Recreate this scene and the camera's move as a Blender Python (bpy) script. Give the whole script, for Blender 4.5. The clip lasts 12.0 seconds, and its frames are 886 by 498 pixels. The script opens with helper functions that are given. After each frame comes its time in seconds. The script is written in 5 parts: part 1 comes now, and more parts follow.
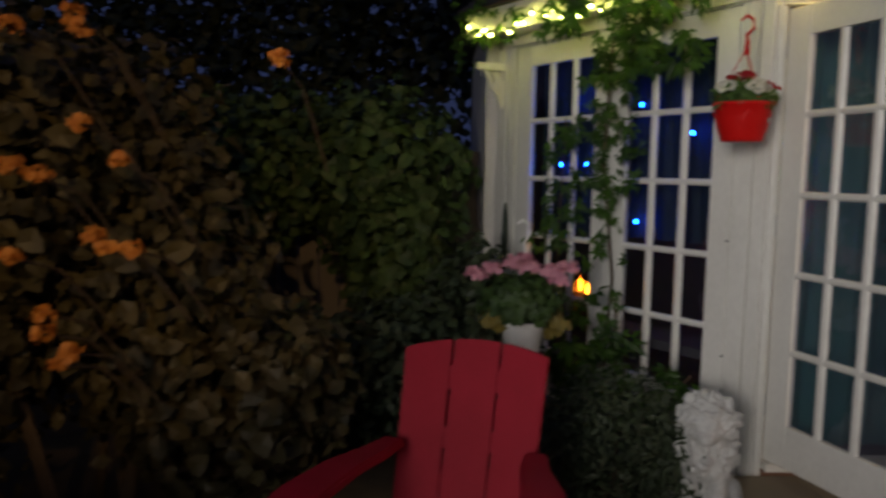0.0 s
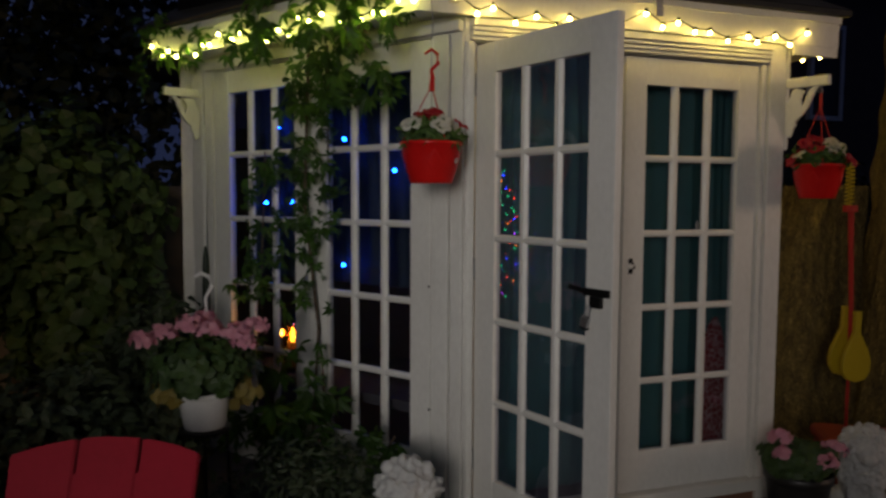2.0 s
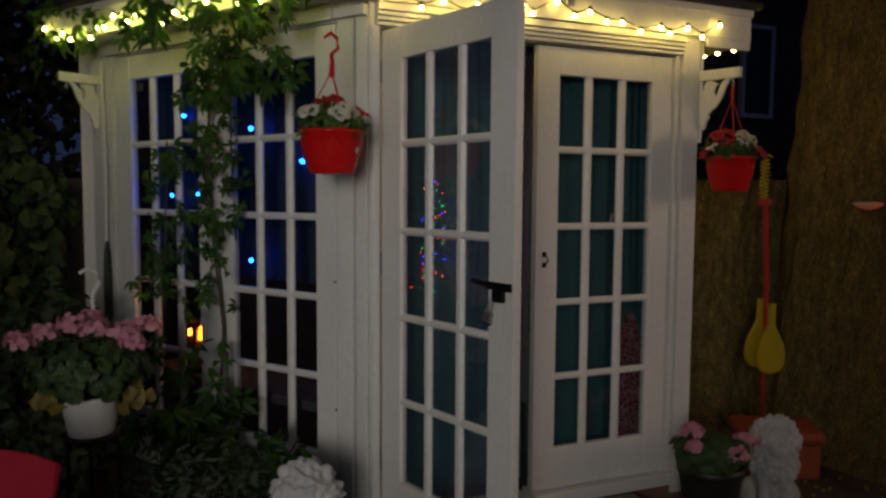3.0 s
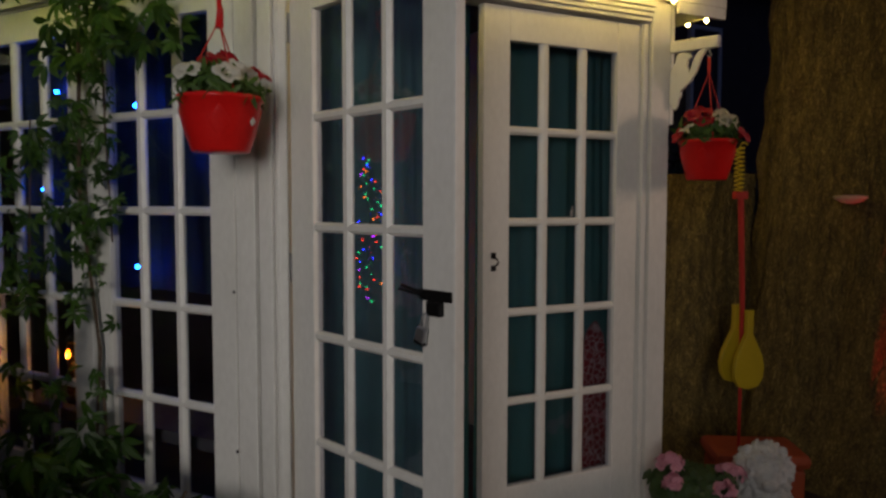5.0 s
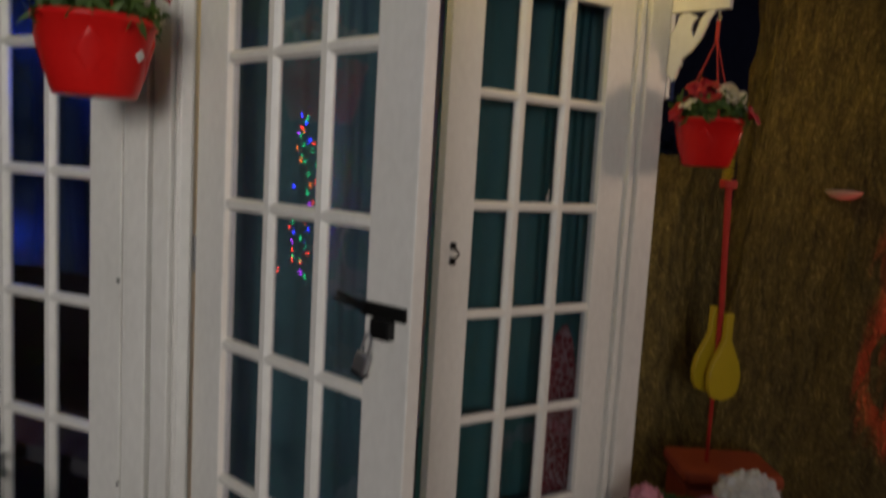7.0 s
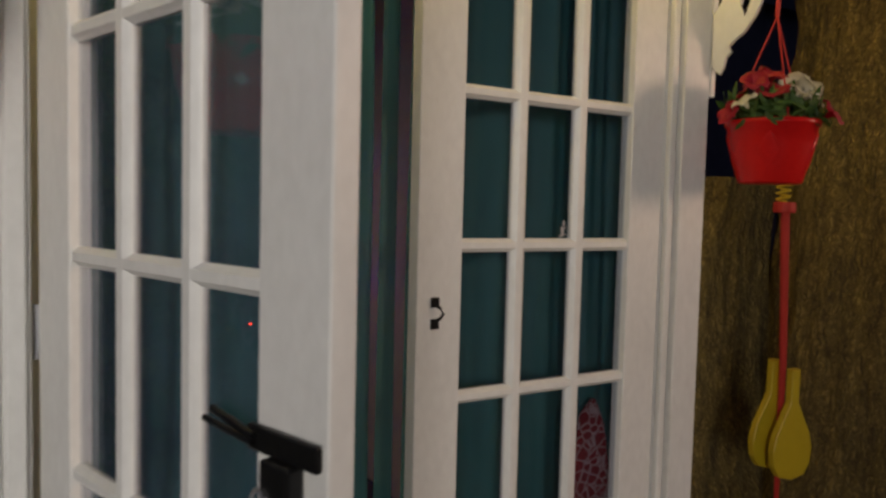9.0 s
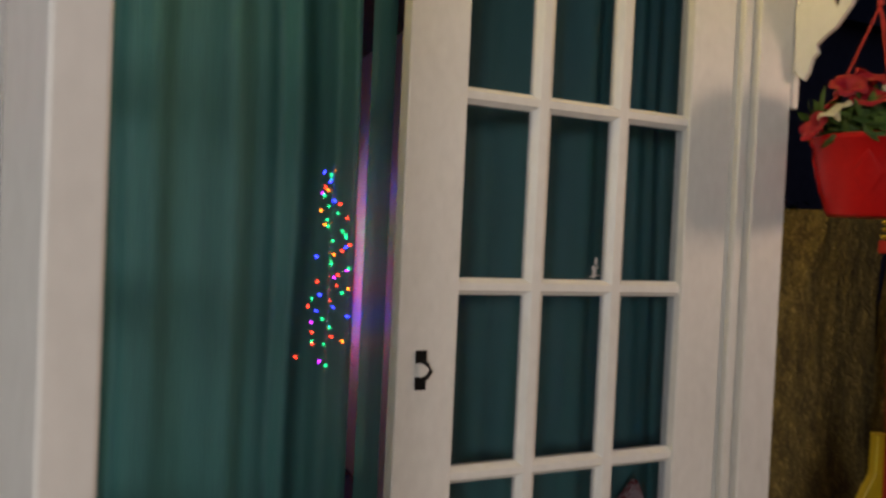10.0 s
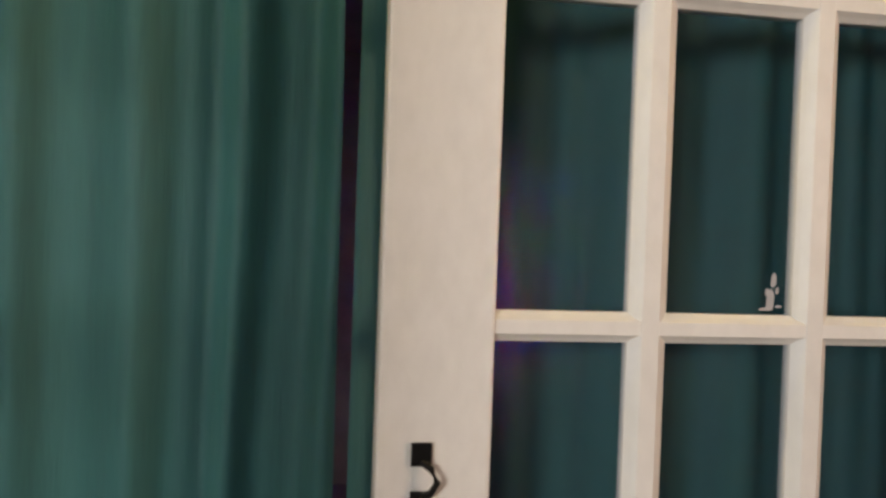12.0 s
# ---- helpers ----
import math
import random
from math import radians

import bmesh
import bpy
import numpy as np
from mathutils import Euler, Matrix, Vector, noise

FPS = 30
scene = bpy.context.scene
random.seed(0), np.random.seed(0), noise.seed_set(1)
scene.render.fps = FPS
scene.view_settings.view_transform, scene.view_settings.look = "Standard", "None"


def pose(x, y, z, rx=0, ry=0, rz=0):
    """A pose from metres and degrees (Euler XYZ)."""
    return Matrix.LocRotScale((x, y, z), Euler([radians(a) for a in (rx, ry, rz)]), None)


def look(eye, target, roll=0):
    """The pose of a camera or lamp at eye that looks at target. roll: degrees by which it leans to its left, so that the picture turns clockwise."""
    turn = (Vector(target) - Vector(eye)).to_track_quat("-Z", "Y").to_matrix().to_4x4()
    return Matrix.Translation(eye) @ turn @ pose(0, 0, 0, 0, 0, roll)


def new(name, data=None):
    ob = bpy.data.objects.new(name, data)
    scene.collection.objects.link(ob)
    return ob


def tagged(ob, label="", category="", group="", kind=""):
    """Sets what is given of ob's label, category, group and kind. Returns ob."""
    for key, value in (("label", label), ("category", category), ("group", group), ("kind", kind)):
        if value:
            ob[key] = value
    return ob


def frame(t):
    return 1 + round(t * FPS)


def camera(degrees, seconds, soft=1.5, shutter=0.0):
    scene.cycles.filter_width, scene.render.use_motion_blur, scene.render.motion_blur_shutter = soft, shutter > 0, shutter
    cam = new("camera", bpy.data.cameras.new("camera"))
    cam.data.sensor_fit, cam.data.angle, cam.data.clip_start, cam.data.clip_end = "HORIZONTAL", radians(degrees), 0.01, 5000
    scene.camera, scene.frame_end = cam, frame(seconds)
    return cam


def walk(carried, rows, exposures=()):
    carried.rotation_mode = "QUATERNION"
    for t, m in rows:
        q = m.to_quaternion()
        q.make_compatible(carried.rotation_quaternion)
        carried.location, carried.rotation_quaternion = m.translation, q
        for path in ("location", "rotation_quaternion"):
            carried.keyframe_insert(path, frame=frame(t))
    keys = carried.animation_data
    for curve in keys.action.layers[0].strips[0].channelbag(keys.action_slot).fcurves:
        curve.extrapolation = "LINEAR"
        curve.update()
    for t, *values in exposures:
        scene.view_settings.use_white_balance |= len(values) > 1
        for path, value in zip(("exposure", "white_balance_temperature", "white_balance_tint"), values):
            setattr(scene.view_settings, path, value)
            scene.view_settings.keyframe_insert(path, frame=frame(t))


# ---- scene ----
cam = camera(62.3, 12.0, soft=2.6, shutter=0.5)
PATH = [
    (0, (0.149, -0.024, 1.437), (0.188, 1.964, 1.23), 0.9),
    (0.5, (0.336, 0.073, 1.486), (0.563, 2.05, 1.284), -0.1),
    (1, (0.449, 0.159, 1.486), (0.834, 2.113, 1.3), -0.1),
    (1.5, (0.489, 0.281, 1.498), (1.063, 2.192, 1.358), 0.1),
    (2, (0.553, 0.305, 1.524), (1.198, 2.193, 1.386), 0.3),
    (2.5, (0.657, 0.302, 1.522), (1.385, 2.16, 1.381), 0.7),
    (4.5, (0.964, 0.707, 1.433), (1.811, 2.513, 1.289), -0.5),
    (5, (1.031, 0.823, 1.439), (1.932, 2.604, 1.315), 0.1),
    (5.5, (1.038, 0.969, 1.446), (2.002, 2.716, 1.31), 1.2),
    (6, (1.049, 1.072, 1.435), (2.094, 2.767, 1.256), 2.2),
    (6.5, (1.166, 1.179, 1.445), (2.227, 2.833, 1.075), 4.0),
    (6.6, (1.180, 1.203, 1.451), (2.237, 2.832, 0.958), 4.2),
    (6.8, (1.206, 1.242, 1.462), (2.257, 2.910, 1.075), 3.9),
    (7, (1.232, 1.284, 1.474), (2.276, 2.976, 1.258), 3.3),
    (7.5, (1.273, 1.414, 1.477), (2.362, 3.088, 1.376), 0.9),
    (9.5, (1.764, 1.859, 1.45), (2.713, 3.616, 1.342), 1.9),
    (10, (1.91, 1.949, 1.462), (2.718, 3.778, 1.42), 2.6),
    (10.5, (1.979, 2.08, 1.458), (2.679, 3.954, 1.438), 2.7),
    (11, (2.062, 2.238, 1.451), (2.644, 4.15, 1.378), 2.2),
    (11.5, (2.205, 2.35, 1.455), (2.583, 4.313, 1.397), 2.1),
    (12, (2.298, 2.421, 1.453), (2.595, 4.398, 1.425), 2.0),
]
EXPO = [(0.0, 0.08), (1.0, -0.25), (1.5, -0.44), (2.5, -0.58), (4.5, -0.36), (5.5, -0.16), (7.5, 0.25), (9.5, 0.62), (10.5, 0.80), (11.0, 1.04), (12.0, 1.38)]
walk(cam, [(t, look(eye, target, roll)) for t, eye, target, roll in PATH], EXPO)

# ---------------------------------------------------------------- world and large lights
world = bpy.data.worlds.new("dusk_sky")
scene.world = world
world.use_nodes = True
wn = world.node_tree.nodes
wn["Background"].inputs["Color"].default_value = (0.13, 0.18, 0.46, 1)
wn["Background"].inputs["Strength"].default_value = 0.12


def lamp(name, kind, place, energy, color, size=0.1, target=None, spread=None):
    data = bpy.data.lights.new(name, kind)
    data.energy, data.color = energy, color
    if kind == "AREA":
        data.size = size
    else:
        data.shadow_soft_size = size
    if kind == "SPOT":
        data.spot_size, data.spot_blend = radians(spread), 0.6
    ob = new(name, data)
    ob.matrix_world = look(place, target) if target else Matrix.Translation(place)
    return ob


porch = lamp("porch_light", "AREA", (8.0, -1.0, 2.6), 4.6, (1.0, 0.67, 0.45), 1.3, (2.6, 2.9, 1.50))
porch.data.spread = radians(42)
# Unseen fill added behind the viewpoint to brighten the doors and white walls.
door_fill = lamp("door_fill_light", "AREA", (-1.2, -2.1, 2.1), 6.7, (1.0, 0.955, 0.92), 1.8, (1.5, 3.05, 1.40))
door_fill.data.spread = radians(46)
# Second added fill from the left, with no window or lamp there.
left_fill = lamp("left_fill_light", "AREA", (-2.2, -3.3, 2.2), 4.2, (1.0, 0.90, 0.80), 1.4, (1.5, 3.0, 1.1))
left_fill.data.spread = radians(46)
# Unseen warm spot added to brighten the shrub, hedge and fence.
lamp("hedge_fill_light", "SPOT", (-0.1, -2.4, 2.5), 205, (1.0, 0.60, 0.24), 0.06, (-1.6, 4.4, 1.75), 38)
lamp("red_flood_light", "SPOT", (4.95, 2.0, 0.22), 60, (1.0, 0.02, 0.015), 0.04, (4.92, 2.8, 0.62), 64)
# Added point light: spreads the blue bulbs' glow through the room.
lamp("blue_bulb_fill", "POINT", (1.35, 4.2, 1.6), 0.07, (0.05, 0.12, 1.0), 0.05)


# ---------------------------------------------------------------- materials
def material(name, a, b=None, rough=0.5, metal=0.0, scale=8.0, fine=90.0, bump=0.15, stretch=(1, 1, 1), specular=0.5, island=0.0, object_random=0.0, trans=0.0, depth=0.01):
    """Principled surface whose colour wanders between a and b at two scales, with a fine bump."""
    m = bpy.data.materials.new(name)
    m.use_nodes = True
    nt = m.node_tree
    p = nt.nodes["Principled BSDF"]
    b = b or tuple(c * 0.75 for c in a)
    tc = nt.nodes.new("ShaderNodeTexCoord")
    mp = nt.nodes.new("ShaderNodeMapping")
    mp.inputs["Scale"].default_value = stretch
    nt.links.new(tc.outputs["Object"], mp.inputs["Vector"])
    big, small = nt.nodes.new("ShaderNodeTexNoise"), nt.nodes.new("ShaderNodeTexNoise")
    big.inputs["Scale"].default_value, small.inputs["Scale"].default_value = scale, fine
    big.inputs["Detail"].default_value = small.inputs["Detail"].default_value = 4
    for n in (big, small):
        nt.links.new(mp.outputs["Vector"], n.inputs["Vector"])
    mixf = nt.nodes.new("ShaderNodeMix")
    mixf.inputs["Factor"].default_value = 0.35
    nt.links.new(big.outputs["Fac"], mixf.inputs["A"])
    nt.links.new(small.outputs["Fac"], mixf.inputs["B"])
    last = mixf.outputs["Result"]
    if island or object_random:
        src = nt.nodes.new("ShaderNodeNewGeometry" if island else "ShaderNodeObjectInfo")
        add = nt.nodes.new("ShaderNodeMix")
        add.inputs["Factor"].default_value = island or object_random
        nt.links.new(last, add.inputs["A"])
        nt.links.new(src.outputs["Random Per Island" if island else "Random"], add.inputs["B"])
        last = add.outputs["Result"]
    ramp = nt.nodes.new("ShaderNodeValToRGB")
    spread = 0.0 if (island or object_random) else 0.3
    ramp.color_ramp.elements[0].position, ramp.color_ramp.elements[1].position = spread, 1 - spread
    ramp.color_ramp.elements[0].color, ramp.color_ramp.elements[1].color = (*b, 1), (*a, 1)
    nt.links.new(last, ramp.inputs["Fac"])
    nt.links.new(ramp.outputs["Color"], p.inputs["Base Color"])
    p.inputs["Roughness"].default_value, p.inputs["Metallic"].default_value = rough, metal
    p.inputs["Specular IOR Level"].default_value = specular
    if bump:
        bn = nt.nodes.new("ShaderNodeBump")
        bn.inputs["Strength"].default_value, bn.inputs["Distance"].default_value = bump, depth
        nt.links.new(mixf.outputs["Result"], bn.inputs["Height"])
        nt.links.new(bn.outputs["Normal"], p.inputs["Normal"])
    if trans:
        tr = nt.nodes.new("ShaderNodeBsdfTranslucent")
        nt.links.new(ramp.outputs["Color"], tr.inputs["Color"])
        mx = nt.nodes.new("ShaderNodeMixShader")
        mx.inputs["Fac"].default_value = trans
        nt.links.new(p.outputs[0], mx.inputs[1])
        nt.links.new(tr.outputs[0], mx.inputs[2])
        nt.links.new(mx.outputs[0], nt.nodes["Material Output"].inputs["Surface"])
    return m


def glow(name, color, strength):
    m = bpy.data.materials.new(name)
    m.use_nodes = True
    p = m.node_tree.nodes["Principled BSDF"]
    p.inputs["Base Color"].default_value = (*color, 1)
    p.inputs["Emission Color"].default_value = (*color, 1)
    p.inputs["Emission Strength"].default_value = strength
    return m


def glass_material(name, tint, rough=0.02):
    m = bpy.data.materials.new(name)
    m.use_nodes = True
    nt = m.node_tree
    nt.nodes.remove(nt.nodes["Principled BSDF"])
    t, g, f, x = (nt.nodes.new("ShaderNode" + k) for k in ("BsdfTransparent", "BsdfGlossy", "LayerWeight", "MixShader"))
    t.inputs["Color"].default_value = (*tint, 1)
    g.inputs["Roughness"].default_value = rough
    f.inputs["Blend"].default_value = 0.5
    pw, ml = nt.nodes.new("ShaderNodeMath"), nt.nodes.new("ShaderNodeMath")
    pw.operation, ml.operation = "POWER", "MULTIPLY_ADD"
    pw.inputs[1].default_value, ml.inputs[1].default_value, ml.inputs[2].default_value = 4.0, 0.85, 0.068
    nt.links.new(f.outputs["Facing"], pw.inputs[0])
    nt.links.new(pw.outputs[0], ml.inputs[0])
    nt.links.new(ml.outputs[0], x.inputs["Fac"])
    nt.links.new(t.outputs[0], x.inputs[1])
    nt.links.new(g.outputs[0], x.inputs[2])
    nt.links.new(x.outputs[0], nt.nodes["Material Output"].inputs["Surface"])
    return m


def sheer_material(name, a, b, clear, shine=0.45):
    """Thin curtain cloth: coloured weave that lets part of the light straight through."""
    m = material(name, a, b, rough=shine, scale=3.0, fine=60.0, bump=0.5, stretch=(7, 7, 0.30), trans=0.25)
    nt = m.node_tree
    out = nt.nodes["Material Output"]
    src = out.inputs["Surface"].links[0].from_socket
    t, x = nt.nodes.new("ShaderNodeBsdfTransparent"), nt.nodes.new("ShaderNodeMixShader")
    x.inputs["Fac"].default_value = clear
    nt.links.new(src, x.inputs[1])
    nt.links.new(t.outputs[0], x.inputs[2])
    nt.links.new(x.outputs[0], out.inputs["Surface"])
    return m


WHITE = material("white_paint", (0.80, 0.79, 0.75), (0.63, 0.62, 0.58), 0.42, scale=3.0, fine=55, bump=0.10, stretch=(1, 1, 0.55))
WHITE_WORN = material("worn_white_paint", (0.76, 0.75, 0.70), (0.62, 0.60, 0.55), 0.55, scale=5.0, fine=150, bump=0.25)
GREY_TRIM = material("grey_trim", (0.42, 0.42, 0.42), (0.34, 0.34, 0.35), 0.5)
SHINGLE = material("asphalt_shingle", (0.06, 0.055, 0.05), (0.03, 0.03, 0.03), 0.9, bump=0.6)
PANE = glass_material("window_glass", (0.74, 0.77, 0.82))


def filmed(m, amount, color):
    """Lays a thin coloured film over a clear pane, thicker in patches."""
    nt = m.node_tree
    out = nt.nodes["Material Output"]
    src = out.inputs["Surface"].links[0].from_socket
    d, x, n, r = (nt.nodes.new("ShaderNode" + k) for k in ("BsdfDiffuse", "MixShader", "TexNoise", "MapRange"))
    d.inputs["Color"].default_value = (*color, 1)
    n.inputs["Scale"].default_value, n.inputs["Detail"].default_value = 4.0, 5
    r.inputs["From Min"].default_value, r.inputs["From Max"].default_value = 0.3, 0.7
    r.inputs["To Min"].default_value, r.inputs["To Max"].default_value = amount * 0.6, amount * 1.4
    nt.links.new(n.outputs["Fac"], r.inputs["Value"])
    nt.links.new(r.outputs["Result"], x.inputs["Fac"])
    nt.links.new(src, x.inputs[1])
    nt.links.new(d.outputs[0], x.inputs[2])
    nt.links.new(x.outputs[0], out.inputs["Surface"])
    return m


# Clear pane with a faint bluish diffuse film, for the open door.
BLUE_FILM_PANE = filmed(glass_material("blue_film_glass", (0.74, 0.77, 0.82)), 0.021, (0.50, 0.56, 0.92))
CURTAIN = sheer_material("teal_sheer_cloth", (0.050, 0.210, 0.205), (0.030, 0.135, 0.136), 0.16, 0.58)
NAVY = sheer_material("navy_sheer_cloth", (0.032, 0.062, 0.10), (0.016, 0.034, 0.06), 0.12, 0.7)
ROOM = material("dark_room_board", (0.10, 0.09, 0.10), (0.06, 0.055, 0.06), 0.8)
RED_PLASTIC = material("red_chair_plastic", (0.36, 0.010, 0.028), (0.27, 0.008, 0.020), 0.6, scale=4, bump=0.08, specular=0.15)
RED_POT = material("red_pot_plastic", (0.66, 0.015, 0.012), (0.52, 0.008, 0.008), 0.28, scale=5, bump=0.05, specular=0.25)
WHITE_POT = material("white_pot_plastic", (0.78, 0.78, 0.76), (0.66, 0.66, 0.64), 0.4, bump=0.05)
BLACK_POT = material("black_pot_plastic", (0.022, 0.022, 0.022), (0.012, 0.012, 0.012), 0.45)
SOIL = material("potting_soil", (0.045, 0.03, 0.02), None, 0.95, bump=0.8)
LEAF_VINE = material("creeper_leaf", (0.095, 0.205, 0.026), (0.012, 0.036, 0.008), 0.5, scale=30, bump=0.1, object_random=0.6, trans=0.5)
LEAF_HEDGE = material("hedge_leaf", (0.095, 0.165, 0.045), (0.022, 0.05, 0.016), 0.55, scale=20, bump=0.1, island=0.7, trans=0.25)
LEAF_DARK = material("yew_leaf", (0.04, 0.06, 0.025), (0.018, 0.03, 0.012), 0.6, scale=20, bump=0.1, island=0.7)
LEAF_BROWN = material("warm_shrub_leaf", (0.105, 0.085, 0.030), (0.018, 0.018, 0.007), 0.55, scale=20, bump=0.1, island=0.7, trans=0.2)
LEAF_POT = material("geranium_leaf", (0.055, 0.105, 0.022), (0.020, 0.044, 0.012), 0.55, scale=20, bump=0.15, island=0.6, trans=0.2)
LEAF_BASKET = material("petunia_leaf", (0.11, 0.20, 0.035), (0.035, 0.08, 0.015), 0.55, scale=20, bump=0.15, island=0.6, trans=0.3)
LEAF_YELLOW = material("yellowing_leaf", (0.30, 0.24, 0.05), (0.18, 0.13, 0.03), 0.6, island=0.6, trans=0.2)
PINK = material("pink_petal", (0.78, 0.40, 0.48), (0.62, 0.26, 0.35), 0.6, island=0.7, trans=0.25)
RED_PETAL = material("red_petal", (0.42, 0.008, 0.022), (0.28, 0.005, 0.015), 0.6, island=0.6, trans=0.2)
WHITE_PETAL = material("white_petal", (0.84, 0.82, 0.72), (0.72, 0.69, 0.58), 0.6, island=0.6, trans=0.4)
ORANGE_PETAL = material("orange_petal", (0.60, 0.24, 0.03), (0.42, 0.14, 0.02), 0.6, island=0.6, trans=0.25)
BARK = material("tree_bark", (0.44, 0.32, 0.095), (0.11, 0.078, 0.032), 0.92, scale=8, fine=30, bump=1.0, stretch=(2.8, 2.8, 0.75), depth=0.04)


def crack_bark(m):
    """Breaks the bark into small upright plates with dark cracks between them."""
    nt = m.node_tree
    p = nt.nodes["Principled BSDF"]
    tc, mp, warp, add, cell = (nt.nodes.new("ShaderNode" + k) for k in ("TexCoord", "Mapping", "TexNoise", "VectorMath", "TexVoronoi"))
    mp.inputs["Scale"].default_value = (1.0, 1.0, 0.22)
    warp.inputs["Scale"].default_value, warp.inputs["Detail"].default_value = 14.0, 4
    add.operation = "MULTIPLY_ADD"
    add.inputs[1].default_value = (0.09, 0.09, 0.12)
    cell.feature = "DISTANCE_TO_EDGE"
    cell.inputs["Scale"].default_value = 48.0
    nt.links.new(tc.outputs["Object"], mp.inputs["Vector"])
    nt.links.new(tc.outputs["Object"], warp.inputs["Vector"])
    nt.links.new(warp.outputs["Color"], add.inputs[0])
    nt.links.new(mp.outputs["Vector"], add.inputs[2])
    nt.links.new(add.outputs["Vector"], cell.inputs["Vector"])
    edge = nt.nodes.new("ShaderNodeMapRange")
    edge.inputs["From Max"].default_value = 0.34
    edge.inputs["To Min"].default_value = 0.48
    nt.links.new(cell.outputs["Distance"], edge.inputs["Value"])
    mul = nt.nodes.new("ShaderNodeVectorMath")
    mul.operation = "SCALE"
    nt.links.new(p.inputs["Base Color"].links[0].from_socket, mul.inputs[0])
    nt.links.new(edge.outputs["Result"], mul.inputs["Scale"])
    nt.links.new(mul.outputs["Vector"], p.inputs["Base Color"])
    bump = nt.nodes.new("ShaderNodeBump")
    bump.inputs["Strength"].default_value, bump.inputs["Distance"].default_value = 0.9, 0.012
    nt.links.new(edge.outputs["Result"], bump.inputs["Height"])
    nt.links.new(p.inputs["Normal"].links[0].from_socket, bump.inputs["Normal"])
    nt.links.new(bump.outputs["Normal"], p.inputs["Normal"])


crack_bark(BARK)
STEM = material("woody_stem", (0.12, 0.085, 0.05), (0.06, 0.04, 0.025), 0.8)
FENCE = material("weathered_fence_board", (0.25, 0.225, 0.21), (0.13, 0.115, 0.11), 0.85, scale=4, stretch=(4, 4, 0.4), bump=0.4, object_random=0.4)
STATUE = material("white_cast_stone", (0.66, 0.66, 0.64), (0.40, 0.40, 0.39), 0.75, scale=14, fine=80, bump=0.5)
PAVING = material("stone_paving", (0.27, 0.215, 0.15), (0.15, 0.115, 0.08), 0.85, scale=6, bump=0.5, object_random=0.4)
GROUND = material("garden_soil", (0.13, 0.085, 0.042), (0.05, 0.034, 0.018), 0.95, scale=4, fine=50, bump=1.0)
BRICK = material("brown_brick", (0.26, 0.13, 0.08), (0.15, 0.075, 0.05), 0.85, scale=9, bump=0.5)
BLACK_IRON = material("black_iron", (0.02, 0.02, 0.02), (0.012, 0.012, 0.012), 0.35, 0.6, bump=0.1)
STEEL = material("padlock_steel", (0.55, 0.55, 0.56), (0.40, 0.40, 0.42), 0.35, 0.9, bump=0.05)
YELLOW = material("yellow_plastic", (0.62, 0.46, 0.02), (0.5, 0.36, 0.015), 0.4, bump=0.05)
ORANGE_BOX = material("orange_red_plastic", (0.50, 0.10, 0.035), (0.40, 0.075, 0.03), 0.55, bump=0.15)
RED_CORD = material("red_cord", (0.55, 0.03, 0.02), None, 0.6)
GREEN_WIRE = material("dark_wire", (0.015, 0.03, 0.015), None, 0.5)
SIDING = material("far_house_siding", (0.10, 0.075, 0.06), (0.07, 0.05, 0.04), 0.8)
AMBER_BULB = glow("amber_bulb", (1.0, 0.70, 0.15), 74)
WARM_BULB = glow("warm_bulb", (0.92, 0.86, 0.17), 58)
BLUE_BULB = glow("blue_bulb", (0.004, 0.09, 1.0), 130)
CANDLE = glow("candle_flame", (1.0, 0.40, 0.05), 60)


# ---------------------------------------------------------------- mesh helpers
def part(name, bm, mat, parent=None, label="", smooth=False):
    me = bpy.data.meshes.new(name)
    bm.to_mesh(me)
    bm.free()
    return part_mesh(name, me, mat, parent, label, smooth)


def part_mesh(name, me, mat, parent=None, label="", smooth=False):
    if mat and not me.materials:
        me.materials.append(mat)
    if smooth:
        me.polygons.foreach_set("use_smooth", [True] * len(me.polygons))
    ob = new(name, me)
    if parent:
        ob.parent = parent
    if label:
        ob["label"] = label
    return ob


def thing(name, m, label, category, group="", kind=""):
    ob = new(name)
    ob.matrix_world = m
    ob.empty_display_size = 0.05
    return tagged(ob, label, category, group, kind)


def box(bm, x0, x1, y0, y1, z0, z1, bevel=0.0, m=None):
    made = bmesh.ops.create_cube(bm, size=1.0)["verts"]
    for v in made:
        v.co = Vector((x0 + (v.co.x + 0.5) * (x1 - x0), y0 + (v.co.y + 0.5) * (y1 - y0), z0 + (v.co.z + 0.5) * (z1 - z0)))
    if bevel:
        edges = list({e for v in made for e in v.link_edges})
        made = bmesh.ops.bevel(bm, geom=edges, offset=bevel, segments=2, affect="EDGES", profile=0.5)["verts"]
    if m is not None:
        bmesh.ops.transform(bm, matrix=m, verts=list({v for v in made}))
    return bm


def boxed(*args, **kw):
    return box(bmesh.new(), *args, **kw)


